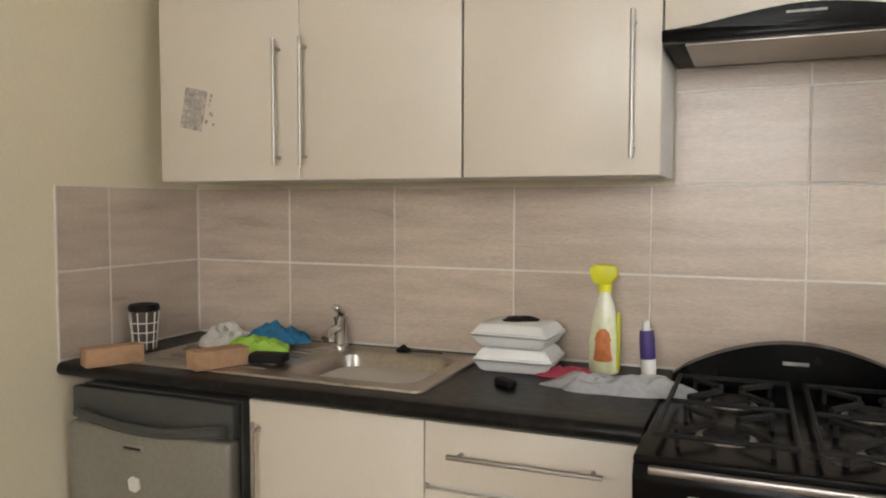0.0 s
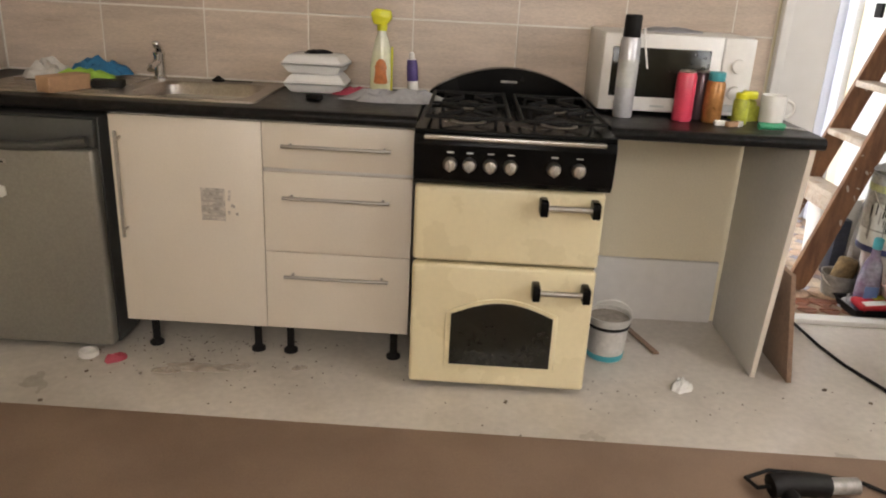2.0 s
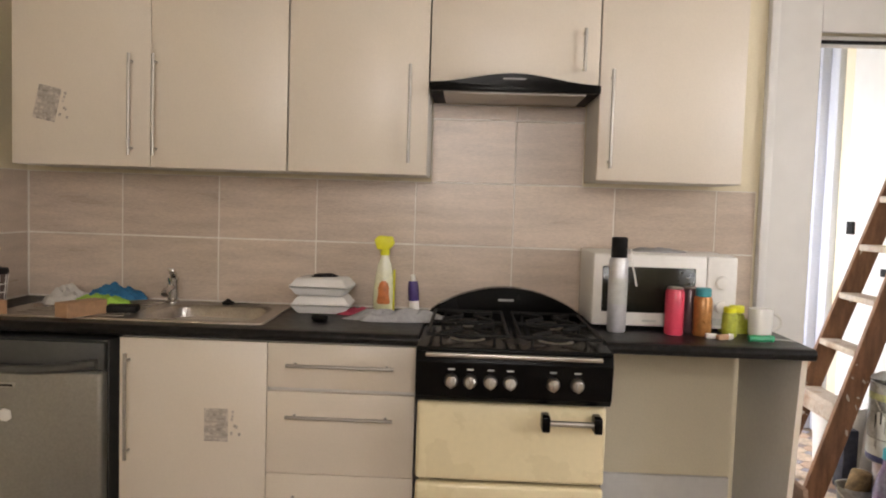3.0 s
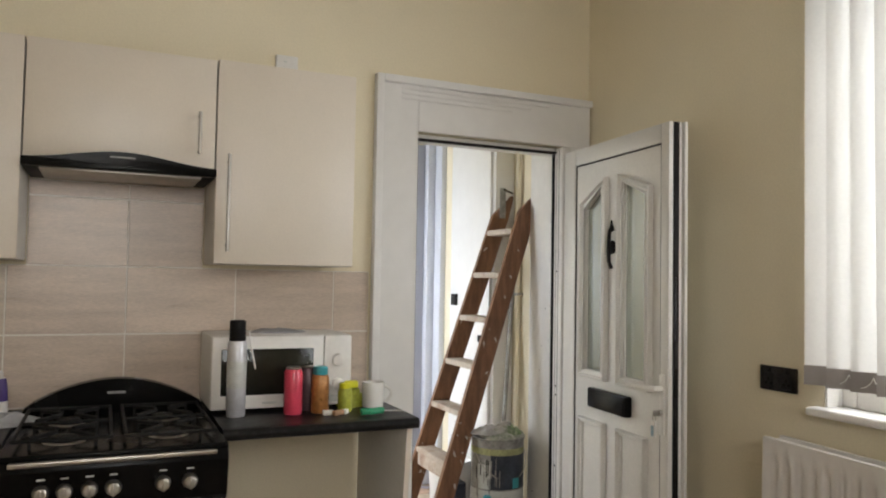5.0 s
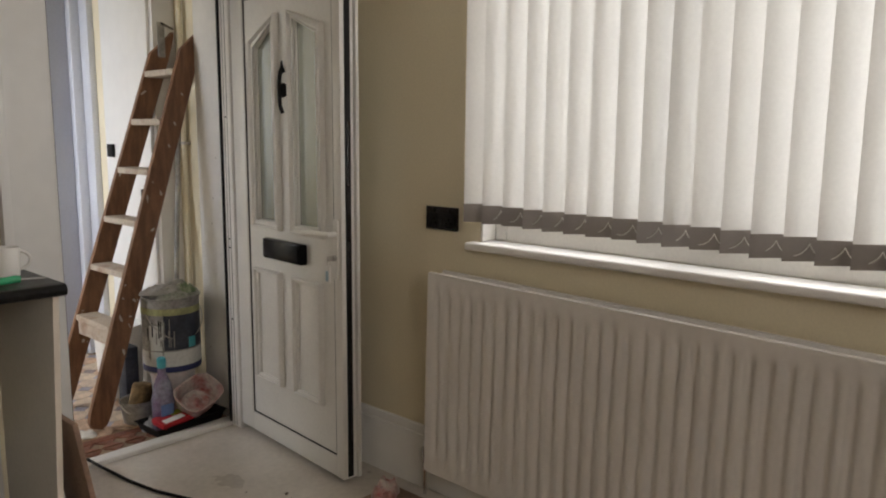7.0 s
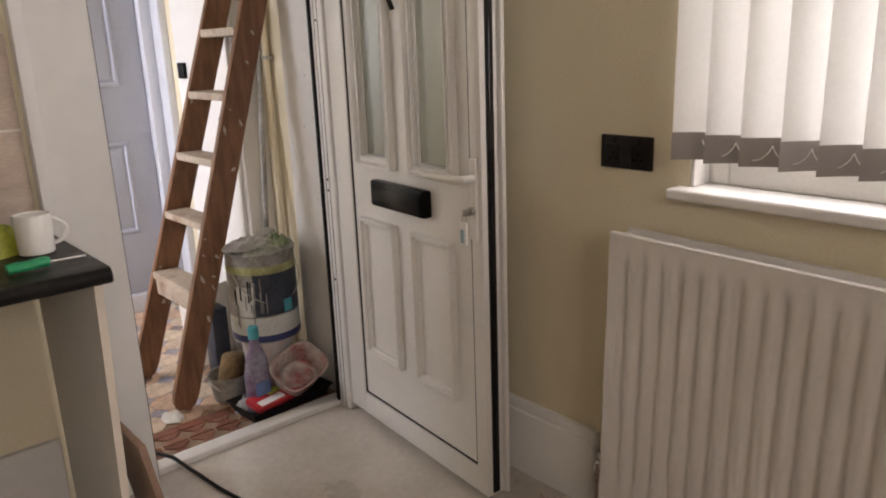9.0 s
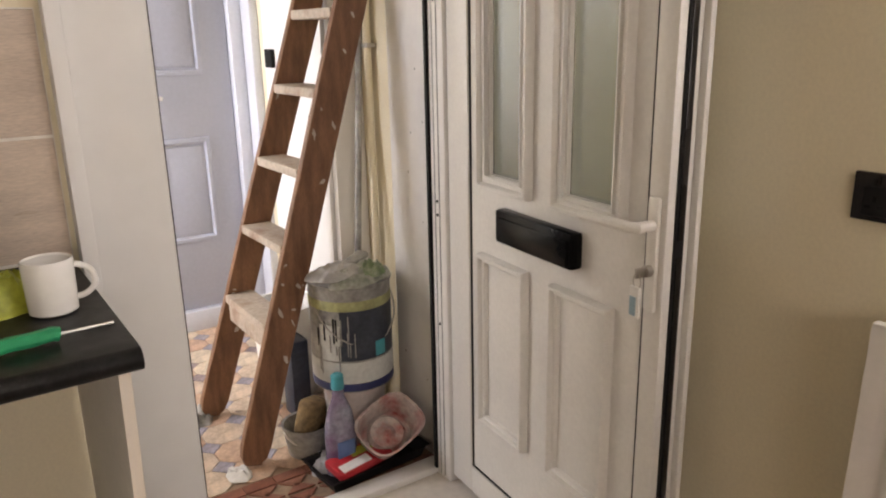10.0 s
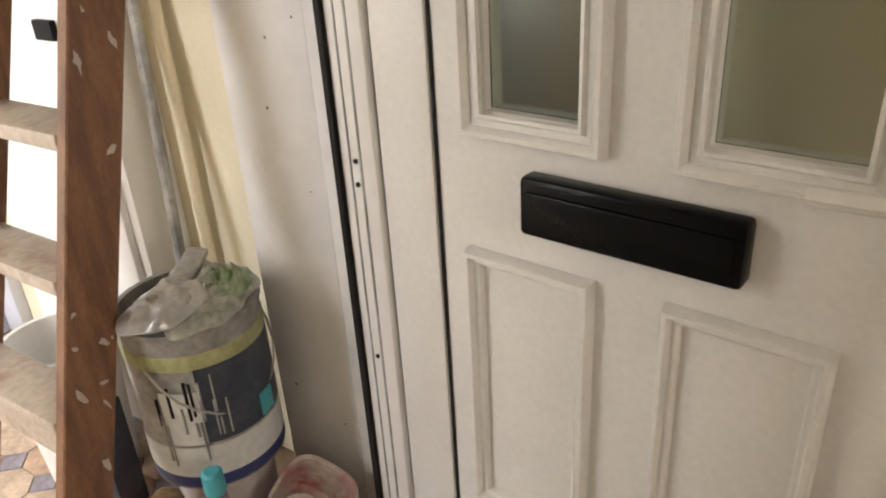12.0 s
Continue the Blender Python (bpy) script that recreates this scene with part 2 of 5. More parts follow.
def box(x0, x1, y0, y1, z0, z1, bevel=0.0, seg=2, bm=None):
    made = bmesh.new()
    vs = bmesh.ops.create_cube(made, size=1)["verts"]
    for v in vs:
        v.co = ((x0 + x1) / 2 + v.co.x * (x1 - x0), (y0 + y1) / 2 + v.co.y * (y1 - y0), (z0 + z1) / 2 + v.co.z * (z1 - z0))
    if bevel:
        bmesh.ops.bevel(made, geom=made.edges[:], offset=bevel, segments=seg, affect="EDGES", profile=0.5)
    if bm is None:
        return made
    join(bm, made)
    return bm


def join(bm, other):
    me = bpy.data.meshes.new("joined")
    other.to_mesh(me)
    other.free()
    bm.from_mesh(me)
    bpy.data.meshes.remove(me)
    return bm


def lathe(profile, centre=(0, 0, 0), seg=28, bm=None, axis="z"):
    """Turn a profile of (radius, height) round an upright axis."""
    bm = bm or bmesh.new()
    rings = []
    for r, h in profile:
        ring = []
        for k in range(seg):
            a = 2 * math.pi * k / seg
            p = Vector((r * math.cos(a), r * math.sin(a), h))
            if axis == "y":
                p = Vector((p.x, -p.z, p.y))
            if axis == "x":
                p = Vector((p.z, p.x, p.y))
            ring.append(bm.verts.new(p + Vector(centre)))
        rings.append(ring)
    for a, b in zip(rings, rings[1:]):
        for k in range(seg):
            bm.faces.new((a[k], a[(k + 1) % seg], b[(k + 1) % seg], b[k]))
    for ring in (rings[0], rings[-1]):
        bm.faces.new(ring)
    return bm


def tube(points, r, seg=10, bm=None):
    """A round bar along points."""
    bm = bm or bmesh.new()
    pts = [Vector(p) for p in points]
    rings = []
    for k, p in enumerate(pts):
        way = (pts[min(k + 1, len(pts) - 1)] - pts[max(k - 1, 0)]).normalized()
        side = way.orthogonal().normalized() if k == 0 else (side - way * side.dot(way)).normalized()
        up = way.cross(side)
        rings.append([bm.verts.new(p + r * (math.cos(a) * side + math.sin(a) * up)) for a in [2 * math.pi * j / seg for j in range(seg)]])
    for a, b in zip(rings, rings[1:]):
        for j in range(seg):
            bm.faces.new((a[j], a[(j + 1) % seg], b[(j + 1) % seg], b[j]))
    bm.faces.new(rings[0])
    bm.faces.new(rings[-1])
    return bm


def prism(outline, y0, y1, bevel=0.0, bm=None):
    """An outline in x and z, drawn out from y0 to y1."""
    made = bmesh.new()
    a = [made.verts.new((x, y0, z)) for x, z in outline]
    b = [made.verts.new((x, y1, z)) for x, z in outline]
    made.faces.new(a)
    made.faces.new(b[::-1])
    for k in range(len(a)):
        j = (k + 1) % len(a)
        made.faces.new((a[k], a[j], b[j], b[k]))
    if bevel:
        bmesh.ops.bevel(made, geom=made.edges[:], offset=bevel, segments=2, affect="EDGES", profile=0.5)
    return made if bm is None else join(bm, made)


def frame_ring(x0, x1, z0, z1, w, y0, y1, bevel=0.003, bm=None):
    """Four mitred bars round an opening in the x-z plane, as a moulding."""
    bm = bm or bmesh.new()
    steps = [(0, y1), (0, y0 + (y1 - y0) * 0.3), (w * 0.25, y0), (w * 0.7, y0), (w, y1)]
    loops = []
    for d, y in steps:
        loops.append([bm.verts.new(c) for c in ((x0 + d, y, z0 + d), (x1 - d, y, z0 + d), (x1 - d, y, z1 - d), (x0 + d, y, z1 - d))])
    for a, b in zip(loops, loops[1:] + loops[:1]):
        for k in range(4):
            j = (k + 1) % 4
            bm.faces.new((a[k], a[j], b[j], b[k]))
    return bm


def moulding(x0, x1, z0, z1, steps):
    """Mitred bars round an opening in the x-z plane; steps are (inset, y) across the bar."""
    bm = bmesh.new()
    loops = [[bm.verts.new(c) for c in ((x0 + d, y, z0 + d), (x1 - d, y, z0 + d), (x1 - d, y, z1 - d), (x0 + d, y, z1 - d))] for d, y in steps]
    for a, b in zip(loops, loops[1:]):
        for k in range(4):
            j = (k + 1) % 4
            bm.faces.new((a[k], a[j], b[j], b[k]))
    return bm


def turned(bm, m):
    bmesh.ops.transform(bm, matrix=m, verts=bm.verts)
    return bm


def crumple(cx, cy, z, sx, sy, h, seed, turn=0.0, n=16, rough=0.5):
    """A dropped cloth: a closed, creased heap with an uneven outline."""
    bm = bmesh.new()
    rnd = random.Random(seed)
    off = Vector((rnd.random() * 50, rnd.random() * 50, 0))
    top, low = {}, {}
    for i in range(n + 1):
        for j in range(n + 1):
            u, v = 2 * i / n - 1, 2 * j / n - 1
            rad = max(abs(u), abs(v))
            wob = 1 + 0.28 * noise.noise(off + Vector((u * 1.3, v * 1.3, 3)))
            ux, vy = u * (0.75 + 0.25 * (1 - v * v)) * wob, v * (0.75 + 0.25 * (1 - u * u)) * wob
            hgt = h * (1 - rad ** 3) * (0.55 + rough * abs(noise.noise(off + Vector((u * 2.6, v * 2.6, 0)))) * 2.2) + 0.003
            x, y = ux * sx, vy * sy
            c, s = math.cos(turn), math.sin(turn)
            top[i, j] = bm.verts.new((cx + x * c - y * s, cy + x * s + y * c, z + hgt))
            low[i, j] = bm.verts.new((cx + x * c - y * s, cy + x * s + y * c, z))
    for i in range(n):
        for j in range(n):
            bm.faces.new((top[i, j], top[i + 1, j], top[i + 1, j + 1], top[i, j + 1]))
            bm.faces.new((low[i, j], low[i, j + 1], low[i + 1, j + 1], low[i + 1, j]))
    for k in range(n):
        for a, b in (((k, 0), (k + 1, 0)), ((k + 1, n), (k, n)), ((0, k + 1), (0, k)), ((n, k), (n, k + 1))):
            bm.faces.new((top[b], top[a], low[a], low[b]))
    return bm


# ---- large structure ----
XL, XR, YB, ZC = -0.665, 3.425, -4.6, 3.0
OX0, OX1, OZ = 2.500, 3.32, 2.055          # doorway
HX0, HX1, HY1 = 1.5, 3.385, 1.86            # hall
WY0, WY1, WZ0, WZ1 = -2.95, -1.335, 1.0, 2.45  # window

solid("floor", box(XL - 0.1, 3.6, YB - 0.1, 0.06, -0.12, 0.0), FLOOR, "worn grey concrete kitchen floor with stains and dust", "floor", "structure")
hall_floor = solid("hall_floor", box(HX0 - 0.1, HX1 + 0.1, 0.06, HY1 + 0.2, -0.12, -0.006), mat("old_tile_bed", (0.36, 0.25, 0.17), 0.8, var=0.2, scale=12), "old tiled hall floor", "floor", "structure")
solid("ceiling", box(XL - 0.1, 3.6, YB - 0.1, 0.10, ZC, ZC + 0.1), CEIL, "plain painted ceiling", "ceiling", "structure")
solid("hall_ceiling", box(HX0 - 0.1, HX1 + 0.1, 0.105, HY1 + 0.2, ZC, ZC + 0.1), CEIL, "plain painted hall ceiling", "ceiling", "structure")
wn_ = box(XL - 0.1, OX0, 0.0, 0.10, 0.0, ZC)
box(OX0, OX1, 0.0, 0.10, OZ, ZC, bm=wn_)
box(OX1, 3.6, 0.0, 0.10, 0.0, ZC, bm=wn_)
wall_n = solid("wall_north", wn_, CREAM, "cream painted wall behind the kitchen units", "wall", "structure")
wall_w = solid("wall_west", box(XL - 0.1, XL, YB, -0.001, 0.0, ZC), CREAM, "cream painted side wall beside the worktop", "wall", "structure")
we = box(XR, 3.6, WY1, -0.001, 0.0, ZC)
box(XR, 3.6, YB, WY0, 0.0, ZC, bm=we)
box(XR, 3.6, WY0, WY1, 0.0, WZ0, bm=we)
box(XR, 3.6, WY0, WY1, WZ1, ZC, bm=we)
solid("wall_east", we, CREAM, "cream painted window wall", "wall", "structure")
# opening added in the unseen rear wall for the fill lamp
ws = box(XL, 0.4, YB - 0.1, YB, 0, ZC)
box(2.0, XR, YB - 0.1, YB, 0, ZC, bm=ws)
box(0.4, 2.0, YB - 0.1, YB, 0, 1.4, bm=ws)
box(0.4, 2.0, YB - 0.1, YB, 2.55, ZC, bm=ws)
solid("wall_south", ws, CREAM, "cream painted rear wall with an added, unseen window opening", "wall", "structure")
hw = box(HX1, HX1 + 0.1, 0.101, HY1 + 0.15, -0.006, ZC)
solid("wall_hall_east", hw, CREAM, "cream painted hall wall", "wall", "structure")
hn = box(HX0 - 0.1, 2.38, HY1, HY1 + 0.15, -0.006, ZC)
box(2.38, HX1, HY1, HY1 + 0.15, 2.3, ZC, bm=hn)
solid("wall_hall_north", hn, CREAM, "cream painted hall end wall", "wall", "structure")
# unseen wall; its opening is added to admit the hall lamp
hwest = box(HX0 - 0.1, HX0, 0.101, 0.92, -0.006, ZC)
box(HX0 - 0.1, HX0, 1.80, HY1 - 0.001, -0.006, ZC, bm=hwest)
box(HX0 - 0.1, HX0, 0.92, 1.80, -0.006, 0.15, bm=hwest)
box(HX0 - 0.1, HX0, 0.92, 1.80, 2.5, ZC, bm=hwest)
solid("wall_hall_west", hwest, CREAM, "cream hall wall with an added, unseen glazed opening", "wall", "structure")


def glazing(name, label, x0, x1, y0, y1, z0, z1):
    """A white frame with one clear pane, thin along x or y."""
    w = thing(name, label, "window", ((x0 + x1) / 2, (y0 + y1) / 2, z0))
    tagged(w, kind="structure")
    f = 0.05
    along = y1 - y0 > x1 - x0
    for a, b in ((z0, z0 + f), (z1 - f, z1)):
        part("frame_rail", box(x0, x1, y0, y1, a, b, 0.004), UPVC, w)
    for k in (0, 1):
        if along:
            a = y0 if k == 0 else y1 - f
            part("frame_side", box(x0, x1, a, a + f, z0 + f, z1 - f, 0.004), UPVC, w)
        else:
            a = x0 if k == 0 else x1 - f
            part("frame_side", box(a, a + f, y0, y1, z0 + f, z1 - f, 0.004), UPVC, w)
    cx, cy = (x0 + x1) / 2, (y0 + y1) / 2
    pane = box(cx - 0.003, cx + 0.003, y0 + f, y1 - f, z0 + f, z1 - f) if along else box(x0 + f, x1 - f, cy - 0.003, cy + 0.003, z0 + f, z1 - f)
    part("pane", pane, GLASS, w).visible_shadow = False


# both glazings are unseen and added round the fill openings
glazing("added_rear_window", "unseen white framed window added to the rear wall", 0.402, 1.998, -4.68, -4.63, 1.402, 2.548)
glazing("added_hall_window", "unseen white framed opening added to light the hall", HX0 - 0.07, HX0 - 0.03, 0.922, 1.798, 0.152, 2.498)
solid("ground", box(-60, 60, -60, 60, -0.3, -0.14), GROUND, "grey ground outside the house", "ground", "structure")

# skirtings
sk = box(XR - 0.03, XR, -1.09, -0.022, 0.0, 0.215, 0.002)
box(XR - 0.022, XR, -1.09, -0.022, 0.215, 0.25, 0.006, bm=sk)
solid("baseboard_east", sk, WHITE, "tall white moulded skirting board", "skirting", "structure")
sk = box(XR - 0.022, XR, YB, -1.095, 0.0, 0.19, 0.003)
solid("baseboard_east_low", sk, WHITE, "white skirting board under the radiator", "skirting", "structure")
sk = box(1.615, 2.24, -0.024, -0.001, 0.0, 0.27, 0.003)
solid("baseboard_north", sk, DIRTY, "scuffed white skirting board in the empty bay", "skirting", "structure")

# dark strip added to deepen the shade under the base units
solid("under_unit_shade_strip", box(-0.05, 1.0, -0.014, -0.001, 0.0, 0.135), TIMBER_D, "dark brown strip added for the shade behind the cabinet legs", "skirting", "structure")

# doorway lining, casing and threshold
lin = box(OX1 - 0.026, OX1 - 0.001, 0.03, 0.115, 0.0, OZ - 0.03, 0.003)
box(OX0 + 0.001, OX0 + 0.012, 0.03, 0.102, 0.0, OZ - 0.03, 0.003, bm=lin)
box(OX0 + 0.001, OX1 - 0.001, 0.03, 0.115, OZ - 0.03, OZ - 0.001, 0.003, bm=lin)
solid("hall_boxing", box(3.297, HX1 - 0.001, 0.117, 0.335, -0.004, ZC - 0.002, 0.004), DIRTY, "scuffed white boxed-in corner of the hall", "boxing", "structure")
solid("door_lining", lin, DIRTY, "scuffed white painted door lining", "door frame", "structure")
gl = box(OX0 + 0.002, OX1 - 0.002, 0.012, 0.029, OZ - 0.034, OZ - 0.022)
box(OX1 - 0.036, OX1 - 0.027, 0.010, 0.029, 0.01, OZ - 0.034, bm=gl)
solid("draught_strip", gl, RUBBER, "black rubber draught strip round the doorway", "seal", "structure")


def casing(name, outline, y0, y1, label):
    return solid(name, prism(outline, y0, y1, 0.004), WHITE, label, "door casing", "structure")


cl = [(2.302, 0.0), (2.302, 2.29), (2.335, 2.29), (2.335, 0.0)]
casing("trim_casing_left", [(2.335, 0.0), (2.335, 2.258), (2.505, 2.258), (2.505, 0.0)], -0.022, -0.001, "wide white painted door casing")
casing("trim_casing_edge", cl, -0.045, -0.001, "raised outer bead of the white door casing")
casing("trim_casing_head", [(2.505, 2.056), (2.505, 2.258), (3.418, 2.258), (3.418, 2.056)], -0.0222, -0.001, "white painted casing over the doorway")
casing("trim_casing_cornice", [(2.335, 2.258), (2.335, 2.29), (3.42, 2.29), (3.42, 2.258)], -0.045, -0.001, "raised top bead of the door casing")
for k in range(3):
    casing("trim_casing_moulding", [(2.42, 2.19 + k * 0.022), (2.42, 2.204 + k * 0.022), (2.98 + 0.1 * k, 2.204 + k * 0.022), (2.98 + 0.1 * k, 2.19 + k * 0.022)], -0.030, -0.0225, "thin raised moulding on the door casing")
casing("trim_casing_right", [(3.30, 0.0), (3.30, 2.056), (3.42, 2.056), (3.42, 0.0)], -0.030, -0.001, "white painted door jamb beside the hinge")
solid("draught_strip_left", box(2.5052, 2.509, -0.012, -0.003, 0.01, OZ - 0.036), RUBBER, "black draught strip beside the door casing", "seal", "structure")
th = box(2.45, 3.30, 0.028, 0.095, -0.004, 0.022, 0.006)
solid("door_threshold", th, DIRTY, "worn pale threshold bar", "threshold", "structure")


# ---- open outer door ----
def build_door():
    d = thing("door_1", "white uPVC panel door standing open into the room", "door", (3.256, -0.03, 0.03), -95.0, local=True)
    W, H, T = 0.836, 1.985, 0.062
    b = box(0.02, 0.125, 0, T, 0, H, 0.004)
    box(0.786, W, 0, T, 0, H, 0.004, bm=b)
    box(0.125, 0.786, 0, T, 0, 0.085, 0.004, bm=b)
    box(0.125, 0.786, 0, T, H - 0.075, H, 0.004, bm=b)
    part("sash", b, UPVC, d)
    g = frame_ring(0.125, 0.786, 0.085, H - 0.075, 0.008, 0.004, 0.02)
    part("gasket", g, RUBBER, d, "black rubber gasket")
    # slab, cut round the two glazed lights
    l0, l1, l2, l3, gb = 0.219, 0.368, 0.528, 0.690, 0.982
    s = box(0.131, l0, 0.008, 0.05, 0.091, H - 0.081)
    box(l1, l2, 0.008, 0.05, 0.091, H - 0.081, bm=s)
    box(l3, 0.780, 0.008, 0.05, 0.091, H - 0.081, bm=s)
    for a, c, e0, e1 in ((l0, l1, 1.70, 1.79), (l2, l3, 1.79, 1.72)):
        box(a, c, 0.008, 0.05, 0.091, gb, bm=s)
        prism([(a, e0), (a, H - 0.081), (c, H - 0.081), (c, e1)], 0.008, 0.05, bm=s)
    slab = part("slab", s, UPVC, d)
    for a, c, e0, e1 in ((l0, l1, 1.70, 1.79), (l2, l3, 1.79, 1.72)):
        out = [(a, gb), (a, e0), (c, e1), (c, gb)]
        mid = Vector(((a + c) / 2, (gb + (e0 + e1) / 2) / 2))
        r = bmesh.new()
        loops = []
        for grow, y in ((0.036, 0.009), (0.0355, -0.008), (0.032, -0.015), (0.025, -0.016), (0.020, -0.008), (0.0195, -0.003), (0.010, -0.003), (0.006, -0.009), (-0.001, -0.008), (-0.006, 0.000), (-0.008, 0.017)):
            loops.append([r.verts.new((x + math.copysign(grow, x - mid.x), y, z + math.copysign(grow, z - mid.y))) for x, z in out])
        for p, q in zip(loops, loops[1:]):
            for k in range(4):
                r.faces.new((p[k], p[(k + 1) % 4], q[(k + 1) % 4], q[k]))
        beadring = part("glazing_bead", r, UPVC, d)
        pane = part("pane", prism([(a + 0.002, gb + 0.002), (a + 0.002, e0 - 0.002), (c - 0.002, e1 - 0.002), (c - 0.002, gb + 0.002)], 0.018, 0.024), FROST, d, "obscured glass pane")
        pane.visible_shadow = False
    for a, c in ((0.183, 0.394), (0.494, 0.700)):
        part("panel_moulding", moulding(a, c, 0.268, 0.768, ((0, 0.009), (0.0005, -0.008), (0.004, -0.015), (0.010, -0.016), (0.014, -0.008), (0.0145, -0.004), (0.020, -0.005), (0.023, -0.003), (0.0245, 0.0088))), UPVC, d)
    lb = part("letterbox", box(0.292, 0.592, -0.026, 0.009, 0.826, 0.911, 0.008), BLACK, d, "black letterbox plate")
    part("letterbox_flap", box(0.304, 0.580, -0.031, -0.02, 0.834, 0.893, 0.003), BLACK, lb)
    kn = part("knocker", lathe([(0.004, 0), (0.026, 0.002), (0.030, 0.010), (0.018, 0.018), (0.004, 0.020)], (0.446, 0.009, 1.52), 16, axis="y"), RUBBER, d, "black urn door knocker")
    k2 = tube([(0.446, -0.002, 1.61), (0.446, -0.013, 1.59), (0.446, -0.018, 1.53), (0.446, -0.016, 1.46), (0.446, -0.004, 1.43)], 0.008)
    part("striker", k2, RUBBER, kn)
    part("finial", lathe([(0.003, 0), (0.013, 0.008), (0.006, 0.03), (0.003, 0.05)], (0.446, -0.004, 1.585), 12), RUBBER, kn)
    hp = part("handle_plate", box(0.793, 0.823, -0.010, 0.001, 0.80, 1.03, 0.006), PWHITE, d, "white handle plate")
    part("lever", tube([(0.809, -0.008, 0.975), (0.809, -0.045, 0.975), (0.796, -0.055, 0.975), (0.751, -0.056, 0.975), (0.671, -0.054, 0.972), (0.651, -0.05, 0.970)], 0.011), PWHITE, hp, "white lever handle")
    part("lock_cylinder", lathe([(0.012, 0), (0.012, 0.014), (0.004, 0.016)], (0.808, -0.008, 0.885), 14, axis="y"), STEEL, hp)
    for z in (1.045, 0.56):
        part("edge_lock_strip", box(W + 0.0035, W + 0.006, 0.026, 0.040, z - 0.4 if z < 1 else z - 0.1, z + 0.35, 0.001), NICKEL, d)
    part("edge_seal", box(W - 0.002, W + 0.004, 0.020, 0.044, 0.01, H - 0.002), RUBBER, d, "black edge seal")
    part("inner_flange", box(W - 0.01, W + 0.014, T, T + 0.014, 0.0, H, 0.003), UPVC, d)
    key = thing("key", "steel key with a blue paper tag in the lock", "key", (0, 0, 0))
    m = pose(3.256, -0.03, 0.03, 0, 0, -95.0)
    part("key_blade", turned(box(0.805, 0.811, -0.045, -0.02, 0.875, 0.895, 0.001), m), STEEL, key)
    part("key_ring", turned(tube([(0.808 + 0.010 * math.cos(a), -0.04, 0.868 + 0.014 * math.sin(a)) for a in [k * math.pi / 8 for k in range(17)]], 0.0015, 6), m), STEEL, key)
    part("key_tag", turned(box(0.794, 0.819, -0.045, -0.038, 0.795, 0.858, 0.002), m), PWHITE, key)
    part("tag_paper", turned(box(0.797, 0.812, -0.047, -0.0445, 0.80, 0.838, 0.0005), m), mat("pale_blue_paper", (0.34, 0.48, 0.56), 0.7), key, "pale blue paper")


build_door()

# hinge post of the door frame, with its dark gap
solid("door_frame_post", box(3.247, 3.298, -0.042, 0.028, 0.0, 2.05, 0.004), DIRTY, "white door frame post with screw holes", "door frame", "structure")

solid("frame_seal", box(3.239, 3.2935, 0.0285, 0.0385, 0.0, 2.02), RUBBER, "black seal between door post and lining", "seal", "structure")
# raised grey strips give the post's grooves their dark line by colour
for k, (y0, y1) in enumerate(((-0.016, -0.012), (0.006, 0.009))):
    solid("groove_shade_strip", box(3.2455, 3.2475, y0, y1, 0.01, 2.04), GREYTIN, "thin grey strip standing in for a shaded groove on the post", "groove", "structure")
# black discs on the surface stand in for dark screw holes
for z in (0.524, 0.86, 0.90, 1.45):
    solid("screw_hole_disc", lathe([(0.0045, 0.0), (0.0045, 0.002), (0.002, 0.0025)], (3.2445, -0.004, z), 10, axis="x"), RUBBER, "dark disc standing in for a screw hole in the door post", "screw")

rnd = random.Random(12)
for k in range(7):
    yy, zz = rnd.uniform(0.13, 0.30), rnd.uniform(0.25, 1.5)
    solid("paint_chip", turned(lathe([(rnd.uniform(0.002, 0.005), 0.0), (0.0015, 0.0012)], (0, 0, 0), 7), pose(3.2972, yy, zz, 0, -90, 0)), TIMBER_D if k % 2 else GREYTIN, "small chip in the white paint", "paint chip", group="chips in the boxing")


# ---- window, blind, radiator ----
def build_window():
    w = thing("window_1", "white uPVC window behind vertical blinds", "window", (3.53, (WY0 + WY1) / 2, WZ0))
    tagged(w, kind="structure")
    for name, y0, y1, z0, z1 in (("frame_side", WY1 - 0.06, WY1 - 0.002, WZ0 + 0.002, WZ1 - 0.002), ("frame_side", WY0 + 0.002, WY0 + 0.06, WZ0 + 0.002, WZ1 - 0.002), ("frame_rail", WY0 + 0.06, WY1 - 0.06, WZ0 + 0.002, WZ0 + 0.078), ("frame_rail", WY0 + 0.06, WY1 - 0.06, WZ1 - 0.07, WZ1 - 0.002), ("mullion", -2.17, -2.11, WZ0 + 0.078, WZ1 - 0.07)):
        part(name, box(3.50, 3.56, y0, y1, z0, z1, 0.006), UPVC, w)
    for y0, y1 in ((WY0 + 0.06, -2.17), (-2.11, WY1 - 0.06)):
        p = part("pane", box(3.525, 3.531, y0, y1, WZ0 + 0.078, WZ1 - 0.07), GLASS, w)
        p.visible_shadow = False
    for y0, y1 in ((WY1 - 0.012, WY1 - 0.001), (WY0 + 0.001, WY0 + 0.012)):
        part("reveal_lining", box(3.426, 3.499, y0, y1, WZ0 + 0.004, WZ1 - 0.002, 0.002), UPVC, w)
    s = box(3.375, 3.50, WY0 - 0.04, WY1 + 0.035, 0.975, 1.003, 0.008, 3)
    solid("window_sill", s, WHITE, "white painted window sill board", "sill", "structure")


build_window()


